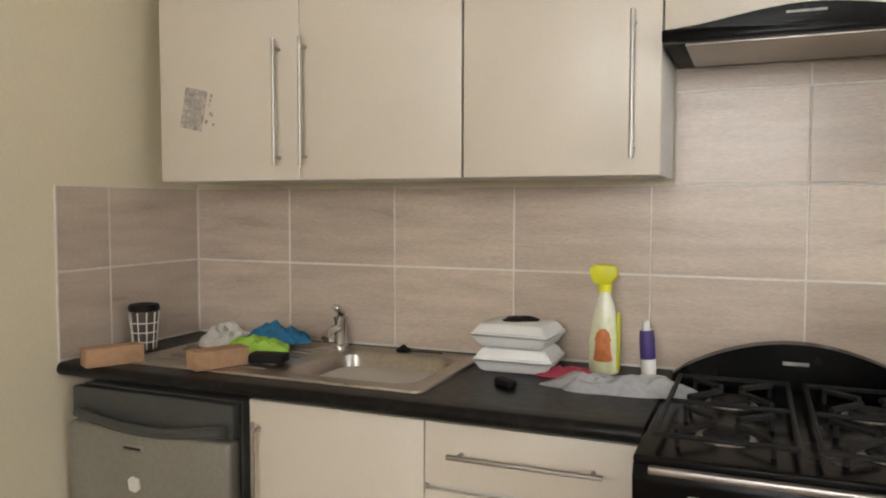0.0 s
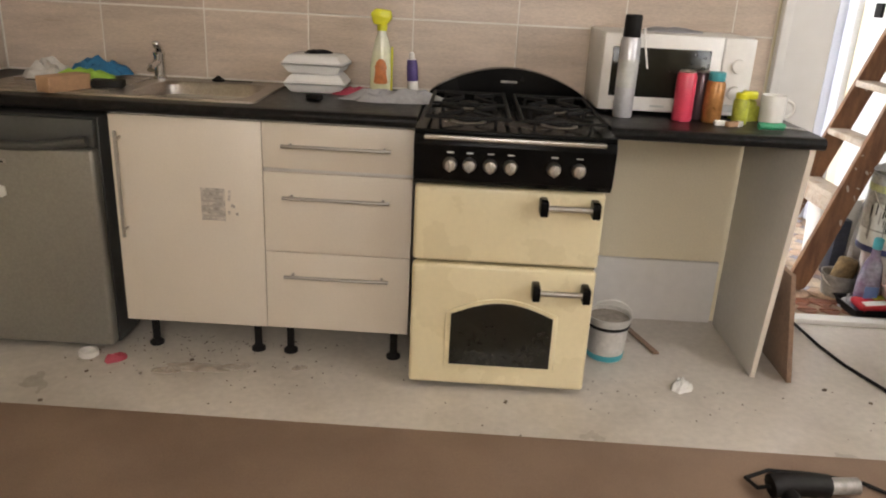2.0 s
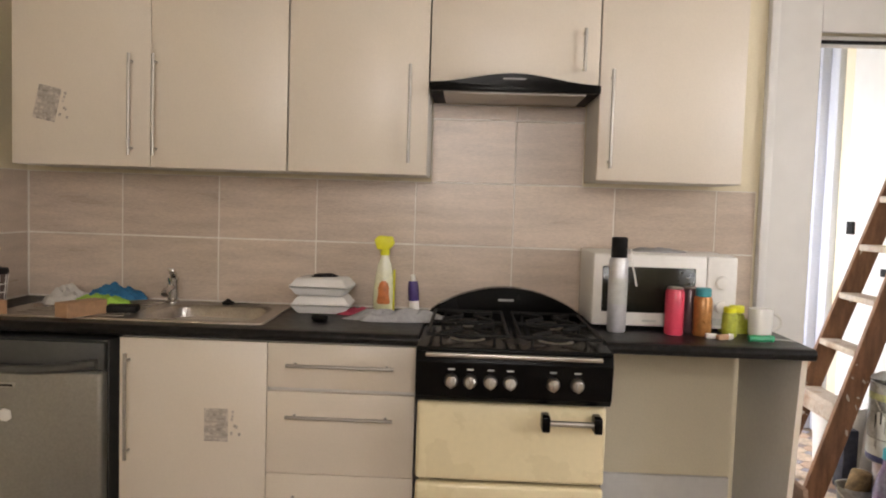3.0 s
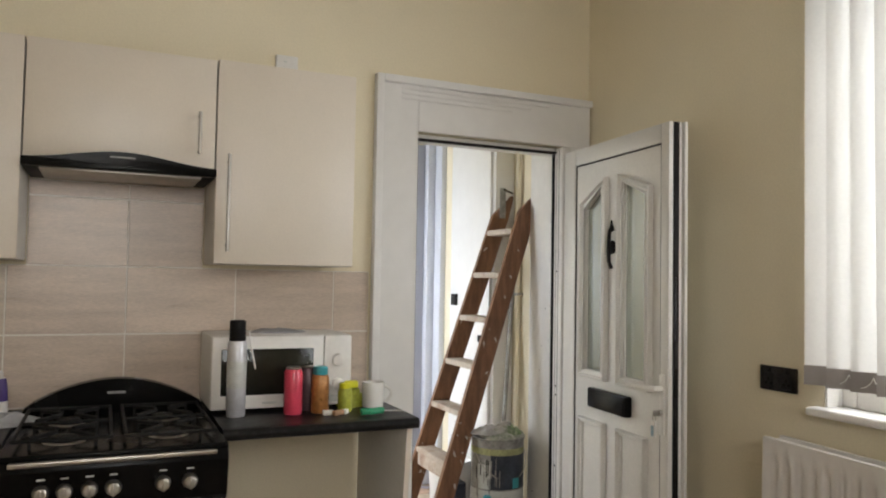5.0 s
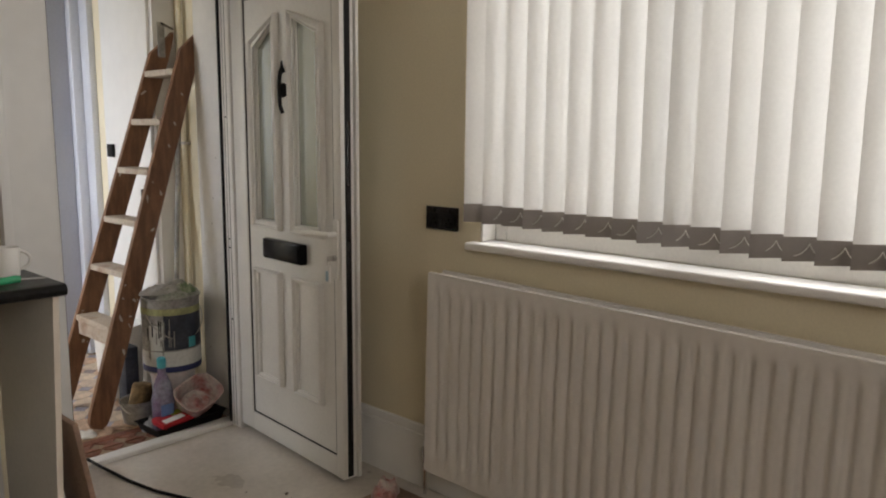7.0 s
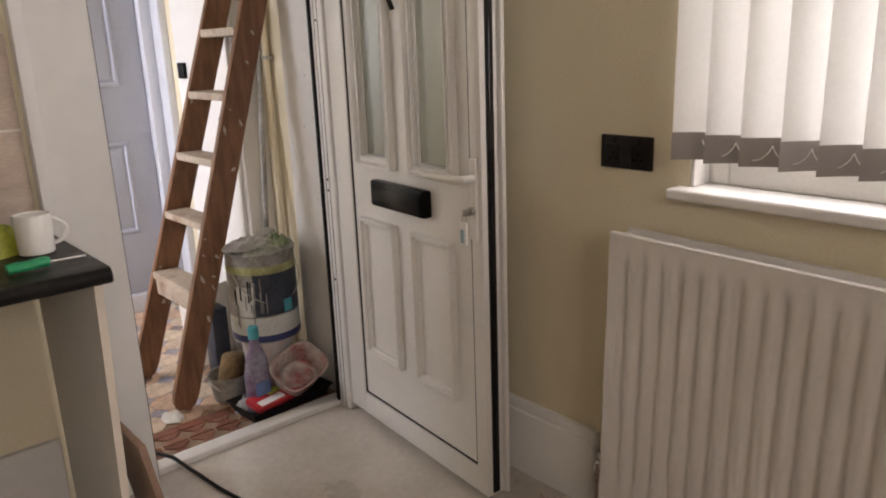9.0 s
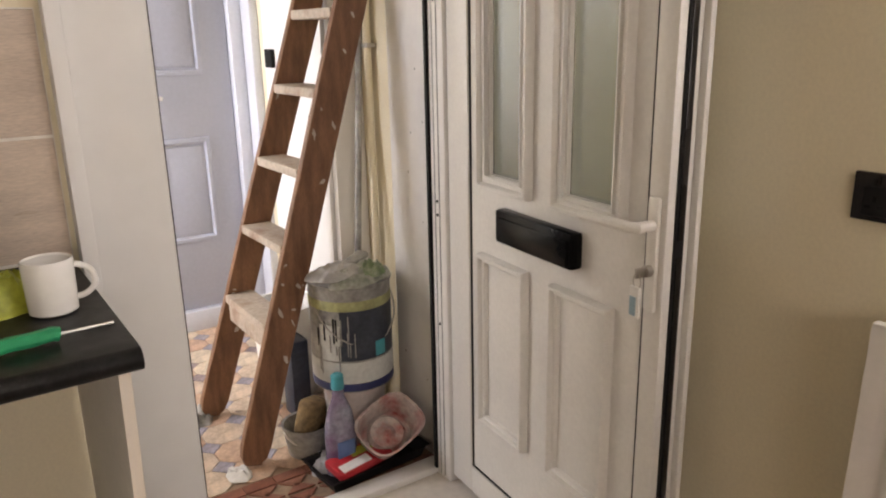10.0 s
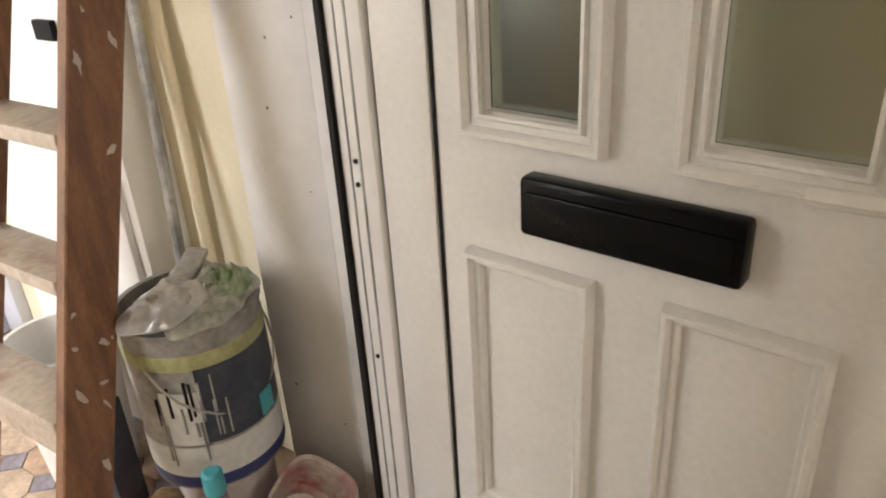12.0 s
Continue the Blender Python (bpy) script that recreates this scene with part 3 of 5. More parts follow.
def build_blind():
    b = thing("vertical_blind", "white fabric vertical blind with looped bottom chain", "blind", (3.36, -2.14, 1.08))
    part("headrail", box(3.34, 3.38, WY0 - 0.02, WY1 + 0.02, 2.42, 2.455, 0.004), PWHITE, b)
    n, pitch, wide = 20, 0.080, 0.122
    rnd = random.Random(4)
    for k in range(n):
        y = WY1 - 0.008 - wide / 2 - k * pitch
        ang = radians(rnd.uniform(27, 46))
        bm, hem = bmesh.new(), bmesh.new()
        cols, hc = [], []
        lean, sag = rnd.uniform(-0.006, 0.006), 0.0011 * k
        for i in range(9):
            u = i / 8 - 0.5
            dy, dx = -u * wide * math.cos(ang), u * wide * math.sin(ang) + 0.006 * math.cos(u * math.pi)
            cols.append([bm.verts.new((3.352 + dx + lean * (2.42 - z), y + dy, z)) for z in (1.145 - sag, 1.45, 1.8, 2.1, 2.42)])
            hc.append([[hem.verts.new((3.352 + dx + lean * (2.42 - z) + o, y + dy, z)) for z in (1.085 - sag, 1.115 - sag, 1.147 - sag)] for o in (-0.003, 0.003)])
        for p, q in zip(cols, cols[1:]):
            for j in range(4):
                bm.faces.new((p[j], q[j], q[j + 1], p[j + 1]))
        for o in (0, 1):
            for p, q in zip(hc, hc[1:]):
                for j in range(2):
                    hem.faces.new((p[o][j], q[o][j], q[o][j + 1], p[o][j + 1]))
        slat = part("slat", bm, SLAT, b)
        part("hem_pocket", hem, POCKET, slat, "weighted hem darkened for its doubled cloth")
        if k < n - 1:
            ch = tube([(3.335, y - 0.01 - pitch * t, 1.132 - sag - 0.034 * math.sin(math.pi * t) ** 0.7) for t in [i / 14 for i in range(15)]], 0.0013, 5)
            part("chain", ch, PWHITE, b)


build_blind()


def build_radiator():
    r = thing("radiator", "white double panel radiator with vertical ribs under the window", "radiator", (3.35, -2.0, 0.13))
    y0, y1, z0, z1 = -2.80, -1.195, 0.135, 0.885
    pitch = 0.05

    def panel(xf, depth, sign):
        bm = bmesh.new()
        prof = []
        y = y1 - 0.03
        prof.append((y1, 0.0))
        while y > y0 + 0.05:
            prof += [(y, 0.0), (y - 0.005, depth * 0.3), (y - 0.012, depth * 0.9), (y - 0.018, depth), (y - 0.024, depth * 0.9), (y - 0.031, depth * 0.3), (y - 0.036, 0.0)]
            y -= pitch
        prof.append((y0, 0.0))
        zs = [(z0, 1), (z0 + 0.045, 1), (z0 + 0.075, 0), (z1 - 0.075, 0), (z1 - 0.045, 1), (z1, 1)]
        cols = []
        for yy, d in prof:
            cols.append([bm.verts.new((xf + sign * (0 if flat else d), yy, z)) for z, flat in zs])
        for p, q in zip(cols, cols[1:]):
            for j in range(len(zs) - 1):
                bm.faces.new((p[j], q[j], q[j + 1], p[j + 1]))
        box(min(xf, xf + sign * 0.018) + (0.0135 if sign > 0 else 0), max(xf, xf + sign * 0.018) - (0 if sign > 0 else 0.0075), y0, y1, z0, z1, bm=bm)
        return bm

    part("front_panel", panel(3.303, 0.013, 1), RAD, r)
    part("back_panel", box(3.378, 3.392, y0, y1, z0, z1 + 0.004, 0.004), RAD, r)
    for y in (y0 + 0.006, y1 - 0.012):
        part("end_cap", box(3.322, 3.378, y, y + 0.006, z0 + 0.01, z1 - 0.004, 0.002), RAD, r)
    tr = part("top_grille", box(3.303, 3.322, y0, y1, z1 - 0.001, z1 + 0.006, 0.002), RAD, r)
    for k in range(2):
        part("bracket", box(3.392, 3.424, y0 + 0.25 + k * 1.1, y0 + 0.29 + k * 1.1, 0.3, 0.7, 0.002), RAD, r)
    vb = lathe([(0.008, 0), (0.012, 0.01), (0.012, 0.03), (0.016, 0.035), (0.016, 0.07), (0.010, 0.075)], (3.365, -1.145, 0.12), 14)
    v = part("valve", vb, CHROME, r)
    part("valve_tail", tube([(3.365, -1.145, 0.16), (3.365, -1.17, 0.16), (3.365, -1.20, 0.16)], 0.008), CHROME, v)
    part("pipe", tube([(3.365, -1.145, 0.0), (3.365, -1.145, 0.125)], 0.0075), CHROME, v)
    # it hangs a little out of level, down towards the far end
    tilt = pose(3.35, -1.2, 0.885, 1.2, 0, 0) @ pose(3.35, -1.2, 0.885).inverted()
    r.matrix_basis = tilt @ r.matrix_basis


build_radiator()


def build_socket():
    s = thing("socket", "black nickel double wall socket with switches", "socket", (3.42, -1.157, 1.075))
    part("plate", box(3.413, 3.4245, -1.235, -1.08, 1.03, 1.116, 0.003), NICKEL, s)
    for y in (-1.12, -1.195):
        part("insert", box(3.4115, 3.4145, y - 0.021, y + 0.021, 1.04, 1.092, 0.001), RUBBER, s)
        for dy, dz, a, c in ((0, 0.018, 0.003, 0.005), (-0.011, 0.004, 0.005, 0.003), (0.011, 0.004, 0.005, 0.003)):
            part("pin_slot", box(3.4108, 3.4117, y + dy - a, y + dy + a, 1.052 + dz - c, 1.052 + dz + c), BLACK, s)
        part("switch_rocker", box(3.410, 3.4145, y - 0.006, y + 0.006, 1.096, 1.112, 0.001), NICKEL, s)


build_socket()


# ---- kitchen units ----
def bar_handle(parent, x0, z0, x1, z1, y):
    """A round bar on two posts."""
    bm = tube([(x0, y - 0.032, z0), (x1, y - 0.032, z1)], 0.006, 12)
    h = part("handle", bm, STEEL, parent, "brushed steel bar handle")
    dx, dz = (x1 - x0) * 0.07, (z1 - z0) * 0.07
    for px, pz in ((x0 + dx, z0 + dz), (x1 - dx, z1 - dz)):
        part("handle_post", tube([(px, y - 0.031, pz), (px, y, pz)], 0.005, 10), STEEL, h)


def wall_unit(x0, x1, z0, z1, doors, label):
    u = thing("wall_cabinet", label, "cabinet", ((x0 + x1) / 2, -0.15, z0))
    part("body", box(x0 + 0.001, x1 - 0.001, -0.288, -0.014, z0, z1, 0.001), CARCASS, u)
    for a, c, hx, h0, h1 in doors:
        d = part("door", box(a + 0.0015, c - 0.0015, -0.309, -0.290, z0 + 0.001, z1 - 0.001, 0.0012), UNIT, u)
        bar_handle(d, hx, h0, hx, h1, -0.309)
    return u


u = wall_unit(-0.54, 0.484, 1.443, 2.175, [(-0.54, -0.021, -0.09, 1.485, 1.85), (-0.021, 0.484, 0.0, 1.485, 1.85)], "cream two-door wall cabinet with steel bar handles")
wall_unit(0.488, 0.996, 1.443, 2.175, [(0.488, 0.996, 0.93, 1.485, 1.835)], "cream single-door wall cabinet with a steel bar handle")
wall_unit(0.999, 1.604, 1.775, 2.175, [(0.999, 1.604, 1.547, 1.826, 1.975)], "short cream wall cabinet above the cooker hood")
wall_unit(1.607, 2.125, 1.443, 2.18, [(1.607, 2.125, 1.65, 1.487, 1.835)], "cream single-door wall cabinet beside the doorway")


def sticker(name, x0, x1, z0, z1, y, tilt):
    """A part-peeled paper sticker with unreadable printed lines."""
    cx, cz = (x0 + x1) / 2, (z0 + z1) / 2
    s = thing(name, "part-peeled grey paper sticker on a cabinet door", "sticker", (cx, y, cz))
    m = Matrix.Translation((cx, 0, cz)) @ pose(0, 0, 0, 0, tilt, 0) @ Matrix.Translation((-cx, 0, -cz))
    w = (x1 - x0) * 0.68
    part("paper", turned(box(x0, x0 + w, y - 0.0012, y, z0, z1), m), STICKER, s)
    for k in range(6):
        part("printed_line", turned(box(x0 + 0.006, x0 + w - 0.006, y - 0.0018, y - 0.001, z0 + 0.012 + k * (z1 - z0) / 6.5, z0 + 0.019 + k * (z1 - z0) / 6.5), m), LINE, s)
    rnd = random.Random(8)
    for k in range(8):
        a, c = x0 + w + 0.006 + rnd.random() * (x1 - x0) * 0.25, z0 + rnd.random() * (z1 - z0) * 0.9
        part("torn_scrap", turned(box(a, a + 0.008, y - 0.0012, y, c, c + 0.01), m), STICKER, s)


sticker("sticker", 0.29, 0.408, 0.522, 0.634, -0.587, 0)
sticker("sticker", -0.45, -0.325, 1.60, 1.725, -0.3095, 12)


def base_units():
    u = thing("base_cabinet", "cream base cabinet door unit under the sink", "cabinet", (0.25, -0.3, 0))
    part("body", box(0.002, 0.498, -0.566, -0.02, 0.14, 0.866, 0.001), CARCASS, u)
    d = part("door", box(0.0, 0.4985, -0.587, -0.568, 0.136, 0.864, 0.0015), UNIT, u)
    bar_handle(d, 0.032, 0.455, 0.032, 0.815, -0.587)
    for x in (0.06, 0.44):
        for y in (-0.50, -0.08):
            part("leg", lathe([(0.026, 0), (0.026, 0.01), (0.014, 0.02), (0.014, 0.12), (0.03, 0.14)], (x, y, 0), 12), RUBBER, u, "black plastic leg")
    u = thing("drawer_unit", "cream three-drawer base cabinet beside the cooker", "cabinet", (0.75, -0.3, 0))
    part("body", box(0.502, 0.996, -0.566, -0.02, 0.14, 0.866, 0.001), CARCASS, u)
    for z0, z1, h in ((0.715, 0.864, 0.795), (0.424, 0.701, 0.622), (0.138, 0.421, 0.343)):
        d = part("drawer", box(0.5015, 0.996, -0.587, -0.568, z0, z1, 0.0015), UNIT, u)
        bar_handle(d, 0.57, h, 0.925, h, -0.587)
    for x in (0.56, 0.94):
        for y in (-0.50, -0.08):
            part("leg", lathe([(0.026, 0), (0.026, 0.01), (0.014, 0.02), (0.014, 0.12), (0.03, 0.14)], (x, y, 0), 12), RUBBER, u, "black plastic leg")


base_units()


def worktop(name, x0, x1, label, hole=None):
    def strip(a, c, y0, y1, bm=None, nose=False):
        if not nose:
            return box(a, c, y0, y1, 0.872, 0.91, bm=bm)
        made = bmesh.new()
        prof = [(y1, 0.872), (y1, 0.91)] + [(y0 + 0.019 - 0.019 * math.sin(t), 0.891 + 0.019 * math.cos(t)) for t in [k * math.pi / 10 for k in range(11)]]
        ends = [[made.verts.new((x, y, z)) for y, z in prof] for x in (a, c)]
        for k in range(len(prof)):
            j = (k + 1) % len(prof)
            made.faces.new((ends[0][k], ends[0][j], ends[1][j], ends[1][k]))
        made.faces.new(ends[0])
        made.faces.new(ends[1][::-1])
        return made if bm is None else join(bm, made)
    bm = strip(x0, x1, -0.615, -0.56, nose=True)
    if hole:
        h0, h1, v0, v1 = hole
        strip(x0, x1, -0.56, v0, bm)
        strip(x0, h0, v0, v1, bm)
        strip(h1, x1, v0, v1, bm)
        strip(x0, x1, v1, -0.004, bm)
    else:
        strip(x0, x1, -0.56, -0.004, bm)
    top = solid(name, bm, TOP, label, "worktop")
    part("edge_strip", box(x1, x1 + 0.0012, -0.596, -0.006, 0.875, 0.907), TOP, top, "black end strip")
    return top


worktop("worktop", XL + 0.004, 1.004, "black laminate worktop with rounded front edge and inset sink", (-0.0, 0.42, -0.48, -0.10))
worktop("worktop", 1.616, 2.288, "black laminate worktop over an empty appliance bay")

# open bay: end panel and loose boards
ep = thing("end_panel", "white board end panel holding up the worktop", "panel", (2.262, -0.3, 0))
part("board", turned(prism([(-0.583, 0.870), (-0.488, 0.002), (-0.03, 0.002), (-0.03, 0.870)], -0.009, 0.009, 0.001), pose(2.262, 0, 0, 0, 0, 90)), CARCASS, ep)
part("edge_band", turned(prism([(-0.5855, 0.870), (-0.4905, 0.002), (-0.4885, 0.002), (-0.5835, 0.870)], -0.0093, 0.0093), pose(2.262, 0, 0, 0, 0, 90)), UNIT, ep, "cream edge band")
solid("loose_board", turned(box(-0.009, 0.009, -0.36, -0.10, 0, 0.42, 0.002), pose(2.385, -0.16, 0.003, 0, -9, 0)), TIMBER_D, "brown timber board leaning on the end panel", "board")


def build_sink():
    s = thing("sink", "stainless steel inset sink with drainer and one bowl", "sink", (0, -0.3, 0.91))
    x0, x1, y0, y1, z = -0.50, 0.465, -0.535, -0.05, 0.9135
    bx0, bx1, by0, by1 = 0.01, 0.41, -0.47, -0.11
    bm = bmesh.new()

    def ring(a, c, d, e, r, zz, n=6):
        out = []
        for cx, cy, st in ((c - r, e - r, 0), (a + r, e - r, 1), (a + r, d + r, 2), (c - r, d + r, 3)):
            for k in range(n + 1):
                t = (st + k / n) * math.pi / 2
                out.append(bm.verts.new((cx + r * math.cos(t), cy + r * math.sin(t), zz)))
        return out

    rings = [ring(x0, x1, y0, y1, 0.02, 0.9105), ring(x0 + 0.002, x1 - 0.002, y0 + 0.002, y1 - 0.002, 0.02, z + 0.003), ring(x0 + 0.016, x1 - 0.016, y0 + 0.016, y1 - 0.016, 0.02, z),
             ring(bx0, bx1, by0, by1, 0.07, z - 0.0005), ring(bx0 + 0.01, bx1 - 0.01, by0 + 0.01, by1 - 0.01, 0.065, z - 0.012), ring(bx0 + 0.025, bx1 - 0.025, by0 + 0.025, by1 - 0.025, 0.06, 0.78), ring(bx0 + 0.06, bx1 - 0.06, by0 + 0.06, by1 - 0.06, 0.05, 0.765)]
    for a, b in zip(rings, rings[1:]):
        for k in range(len(a)):
            bm.faces.new((a[k], a[(k + 1) % len(a)], b[(k + 1) % len(a)], b[k]))
    bm.faces.new(rings[-1])
    part("bowl_and_rim", bm, SINK, s)
    for k in range(7):
        part("drainer_rib", box(-0.43, -0.05, -0.46 + k * 0.058, -0.445 + k * 0.058, z - 0.001, z + 0.003, 0.0015), SINK, s)
    part("plug_hole", lathe([(0.035, 0), (0.04, 0.003), (0.03, 0.003), (0.012, 0.001)], (0.21, -0.29, 0.7655), 20), CHROME, s)
    part("plug", lathe([(0.022, 0), (0.024, 0.008), (0.012, 0.014), (0.004, 0.022)], (0.20, -0.075, z), 14), RUBBER, s, "black plug")
    part("plug_chain", tube([(0.22, -0.075, z + 0.003), (0.27, -0.068, z + 0.003), (0.33, -0.07, z + 0.003)], 0.002, 6), RUBBER, s)
    t = thing("tap", "chrome mixer tap behind the sink bowl", "tap", (-0.02, -0.085, 0.913))
    part("tap_body", lathe([(0.026, 0), (0.026, 0.006), (0.021, 0.012), (0.020, 0.085), (0.023, 0.09), (0.023, 0.10), (0.012, 0.105)], (-0.02, -0.085, z), 20), CHROME, t)
    part("spout", tube([(-0.02, -0.095, z + 0.062), (-0.015, -0.14, z + 0.066), (-0.01, -0.185, z + 0.058), (-0.008, -0.20, z + 0.045)], 0.013, 12), CHROME, t)
    part("lever", turned(box(-0.013, 0.013, -0.055, 0.015, 0, 0.016, 0.006), pose(-0.02, -0.085, z + 0.105, -28, 0, 10)), CHROME, t)


build_sink()


def build_fridge():
    f = thing("fridge", "silver-grey undercounter fridge with moulded top handle", "fridge", (-0.33, -0.3, 0))
    x0, x1 = -0.635, -0.055
    part("body", box(x0, x1, -0.545, -0.03, 0.02, 0.842, 0.006), FRIDGE_D, f)
    d = part("door", box(x0, x1, -0.605, -0.55, 0.03, 0.742, 0.012, 3), FRIDGE, f, "silver-grey door")
    top = prism([(x0, 0.745), (x0, 0.84), (x1, 0.84), (x1, 0.745)], -0.585, -0.55, 0.006)
    part("control_fascia", top, FRIDGE_D, f, "dark grey top strip")
    n = 14
    hm = [(x0 + 0.05 + (x1 - x0 - 0.06) * k / n, -0.612 - 0.004 * math.sin(math.pi * k / n), 0.775 - 0.028 * math.sin(math.pi * k / n)) for k in range(n + 1)]
    part("handle", tube(hm, 0.016, 10), FRIDGE_D, d, "dark curved grip")
    part("badge", box(-0.425, -0.345, -0.608, -0.604, 0.68, 0.70, 0.002), STEEL, d)
    part("badge_bar", box(-0.415, -0.355, -0.6095, -0.6075, 0.687, 0.693), RUBBER, d)
    for x in (x0 + 0.06, x1 - 0.06):
        for y in (-0.5, -0.1):
            part("foot", lathe([(0.02, 0), (0.02, 0.012), (0.012, 0.022)], (x, y, 0), 12), RUBBER, f)
    solid("fridge_magnet", prism([(-0.398, 0.57), (-0.402, 0.60), (-0.385, 0.612), (-0.362, 0.605), (-0.358, 0.578), (-0.375, 0.566)], -0.611, -0.605, 0.002), PWHITE, "small white magnet on the fridge door", "magnet")


build_fridge()


def build_cooker():
    c = thing("cooker", "cream and black freestanding gas cooker with two ovens", "cooker", (1.31, -0.35, 0))
    x0, x1, yf = 1.008, 1.610, -0.665
    part("body", box(x0 + 0.004, x1 - 0.004, yf + 0.012, -0.06, 0.03, 0.885, 0.004), BLACK, c, "black steel body")
    for x in (x0 + 0.05, x1 - 0.05):
        for y in (-0.60, -0.12):
            part("foot", lathe([(0.022, 0), (0.022, 0.01), (0.012, 0.032)], (x, y, 0), 12), RUBBER, c)
    part("plinth", box(x0 + 0.01, x1 - 0.01, yf + 0.005, yf + 0.03, 0.012, 0.035, 0.002), BLACK, c)

    def arch(a, b, z0, z1, rise, n=12):
        return [(a, z0), (b, z0)] + [(b + (a - b) * k / n, z1 + rise * math.sin(math.pi * k / n)) for k in range(n + 1)]

    # lower door with arched glass
    low = part("oven_door", box(x0 + 0.004, x1 - 0.004, -0.703, yf + 0.01, 0.028, 0.462, 0.014, 4), ENAMEL, c, "cream enamel oven door")
    part("window_rim", prism(arch(1.128, 1.497, 0.092, 0.300, 0.052), -0.711, -0.700, 0.004), ENAMEL, low)
    part("oven_window", prism(arch(1.146, 1.481, 0.110, 0.293, 0.046), -0.714, -0.706, 0.001), DARKGLASS, low, "dark arched glass")
    up = part("grill_door", box(x0 + 0.004, x1 - 0.004, -0.703, yf + 0.01, 0.472, 0.722, 0.014, 4), ENAMEL, c, "cream enamel grill door")
    for d, z in ((up, 0.68), (low, 0.398)):
        h = part("handle", tube([(1.425, -0.748, z), (1.565, -0.748, z)], 0.009, 12), STEEL, d, "steel bar handle")
        for x in (1.413, 1.572):
            part("handle_bracket", box(x - 0.013, x + 0.013, -0.765, -0.70, z - 0.026, z + 0.024, 0.006), BLACK, h, "black bracket")
    # control panel, hob, rail
    cp = prism([(-0.735, 0.735), (-0.752, 0.755), (-0.765, 0.862), (-0.755, 0.892), (-0.65, 0.895), (-0.65, 0.735)], x0, x1, 0.004)
    turn = Matrix(((0, 1, 0, 0), (1, 0, 0, 0), (0, 0, 1, 0), (0, 0, 0, 1)))
    panel = part("control_panel", turned(cp, turn), BLACK, c, "black control panel")
    part("trim_rail", box(x0 + 0.03, x1 - 0.035, -0.777, -0.757, 0.878, 0.892, 0.004), STEEL, c, "steel front rail")
    for x in (1.118, 1.176, 1.238, 1.298, 1.428, 1.502):
        kn = part("knob", lathe([(0.022, 0), (0.022, 0.005), (0.019, 0.010), (0.018, 0.026), (0.013, 0.030)], (x, -0.757, 0.805), 20, axis="y"), STEEL, panel, "steel control knob")
        part("knob_grip", box(x - 0.004, x + 0.004, -0.793, -0.775, 0.787, 0.823, 0.002), STEEL, kn)
        part("knob_mark", box(x - 0.010, x + 0.010, -0.765, -0.757, 0.839, 0.843), PALELABEL, panel)
    hob = part("hob", box(x0, x1, -0.755, -0.075, 0.888, 0.906, 0.006, 3), BLACK, c, "black hob plate")
    for gx in (1.165, 1.453):
        for gy in (-0.585, -0.30):
            b = part("burner", lathe([(0.045, 0), (0.045, 0.008), (0.036, 0.012), (0.034, 0.018), (0.02, 0.021)], (gx, gy, 0.905), 18), IRON, hob)
            part("burner_base", lathe([(0.06, 0), (0.055, 0.004), (0.04, 0.005)], (gx, gy, 0.905), 18), STEEL, hob)
        g = bmesh.new()
        a, e, f0, f1, z = gx - 0.125, gx + 0.125, -0.71, -0.17, 0.936
        for p, q in (((a, f0), (e, f0)), ((a, f1), (e, f1)), ((a, f0), (a, f1)), ((e, f0), (e, f1)), ((a, (f0 + f1) / 2), (e, (f0 + f1) / 2))):
            tube([(*p, z), (*q, z)], 0.006, 6, g)
        for gy in (-0.585, -0.30):
            for k in range(4):
                t = math.pi / 4 + k * math.pi / 2
                tube([(gx + 0.03 * math.cos(t), gy + 0.03 * math.sin(t), z + 0.003), (gx + 0.165 * math.cos(t) * 0.74, gy + 0.135 * math.sin(t), z)], 0.0075, 6, g)
                tube([(gx + 0.12 * math.cos(t), gy + 0.13 * math.sin(t), z), (gx + 0.12 * math.cos(t), gy + 0.13 * math.sin(t), 0.905)], 0.005, 6, g)
        part("pan_support", g, IRON, hob, "black cast iron pan support")
    part("splashback", prism([(x0 + 0.006, 0.895)] + [(x0 + 0.006 + 0.59 * k / 20, 0.925 + 0.10 * math.sin(math.pi * k / 20) ** 0.8) for k in range(21)] + [(x1 - 0.006, 0.895)], -0.115, -0.06, 0.006), BLACK, c, "black arched splashback")
    part("maker_plate", box(1.28, 1.34, -0.118, -0.114, 0.972, 0.980), GREYTIN, c, "small pale maker's mark")
    c.location.y -= 0.014
    hd = thing("cooker_hood", "black cooker hood with curved front and grey filter", "cooker hood", (1.30, -0.2, 1.73))
    n = 16
    edge = [(1.0, 1.743)] + [(1.0 + 0.603 * k / n, 1.772 + 0.034 * (math.sin(math.pi * k / n) ** 2)) for k in range(n + 1)] + [(1.603, 1.743)]
    part("visor", prism(edge, -0.372, -0.345, 0.004), BLACK, hd)
    part("hood_body", box(1.002, 1.601, -0.344, -0.016, 1.743, 1.773, 0.002), RUBBER, hd)
    part("filter", box(1.05, 1.555, -0.344, -0.06, 1.737, 1.744, 0.002), STEEL, hd, "grey metal filter")
    part("hood_mark", box(1.26, 1.34, -0.3745, -0.371, 1.785, 1.790), GREYTIN, hd)


build_cooker()


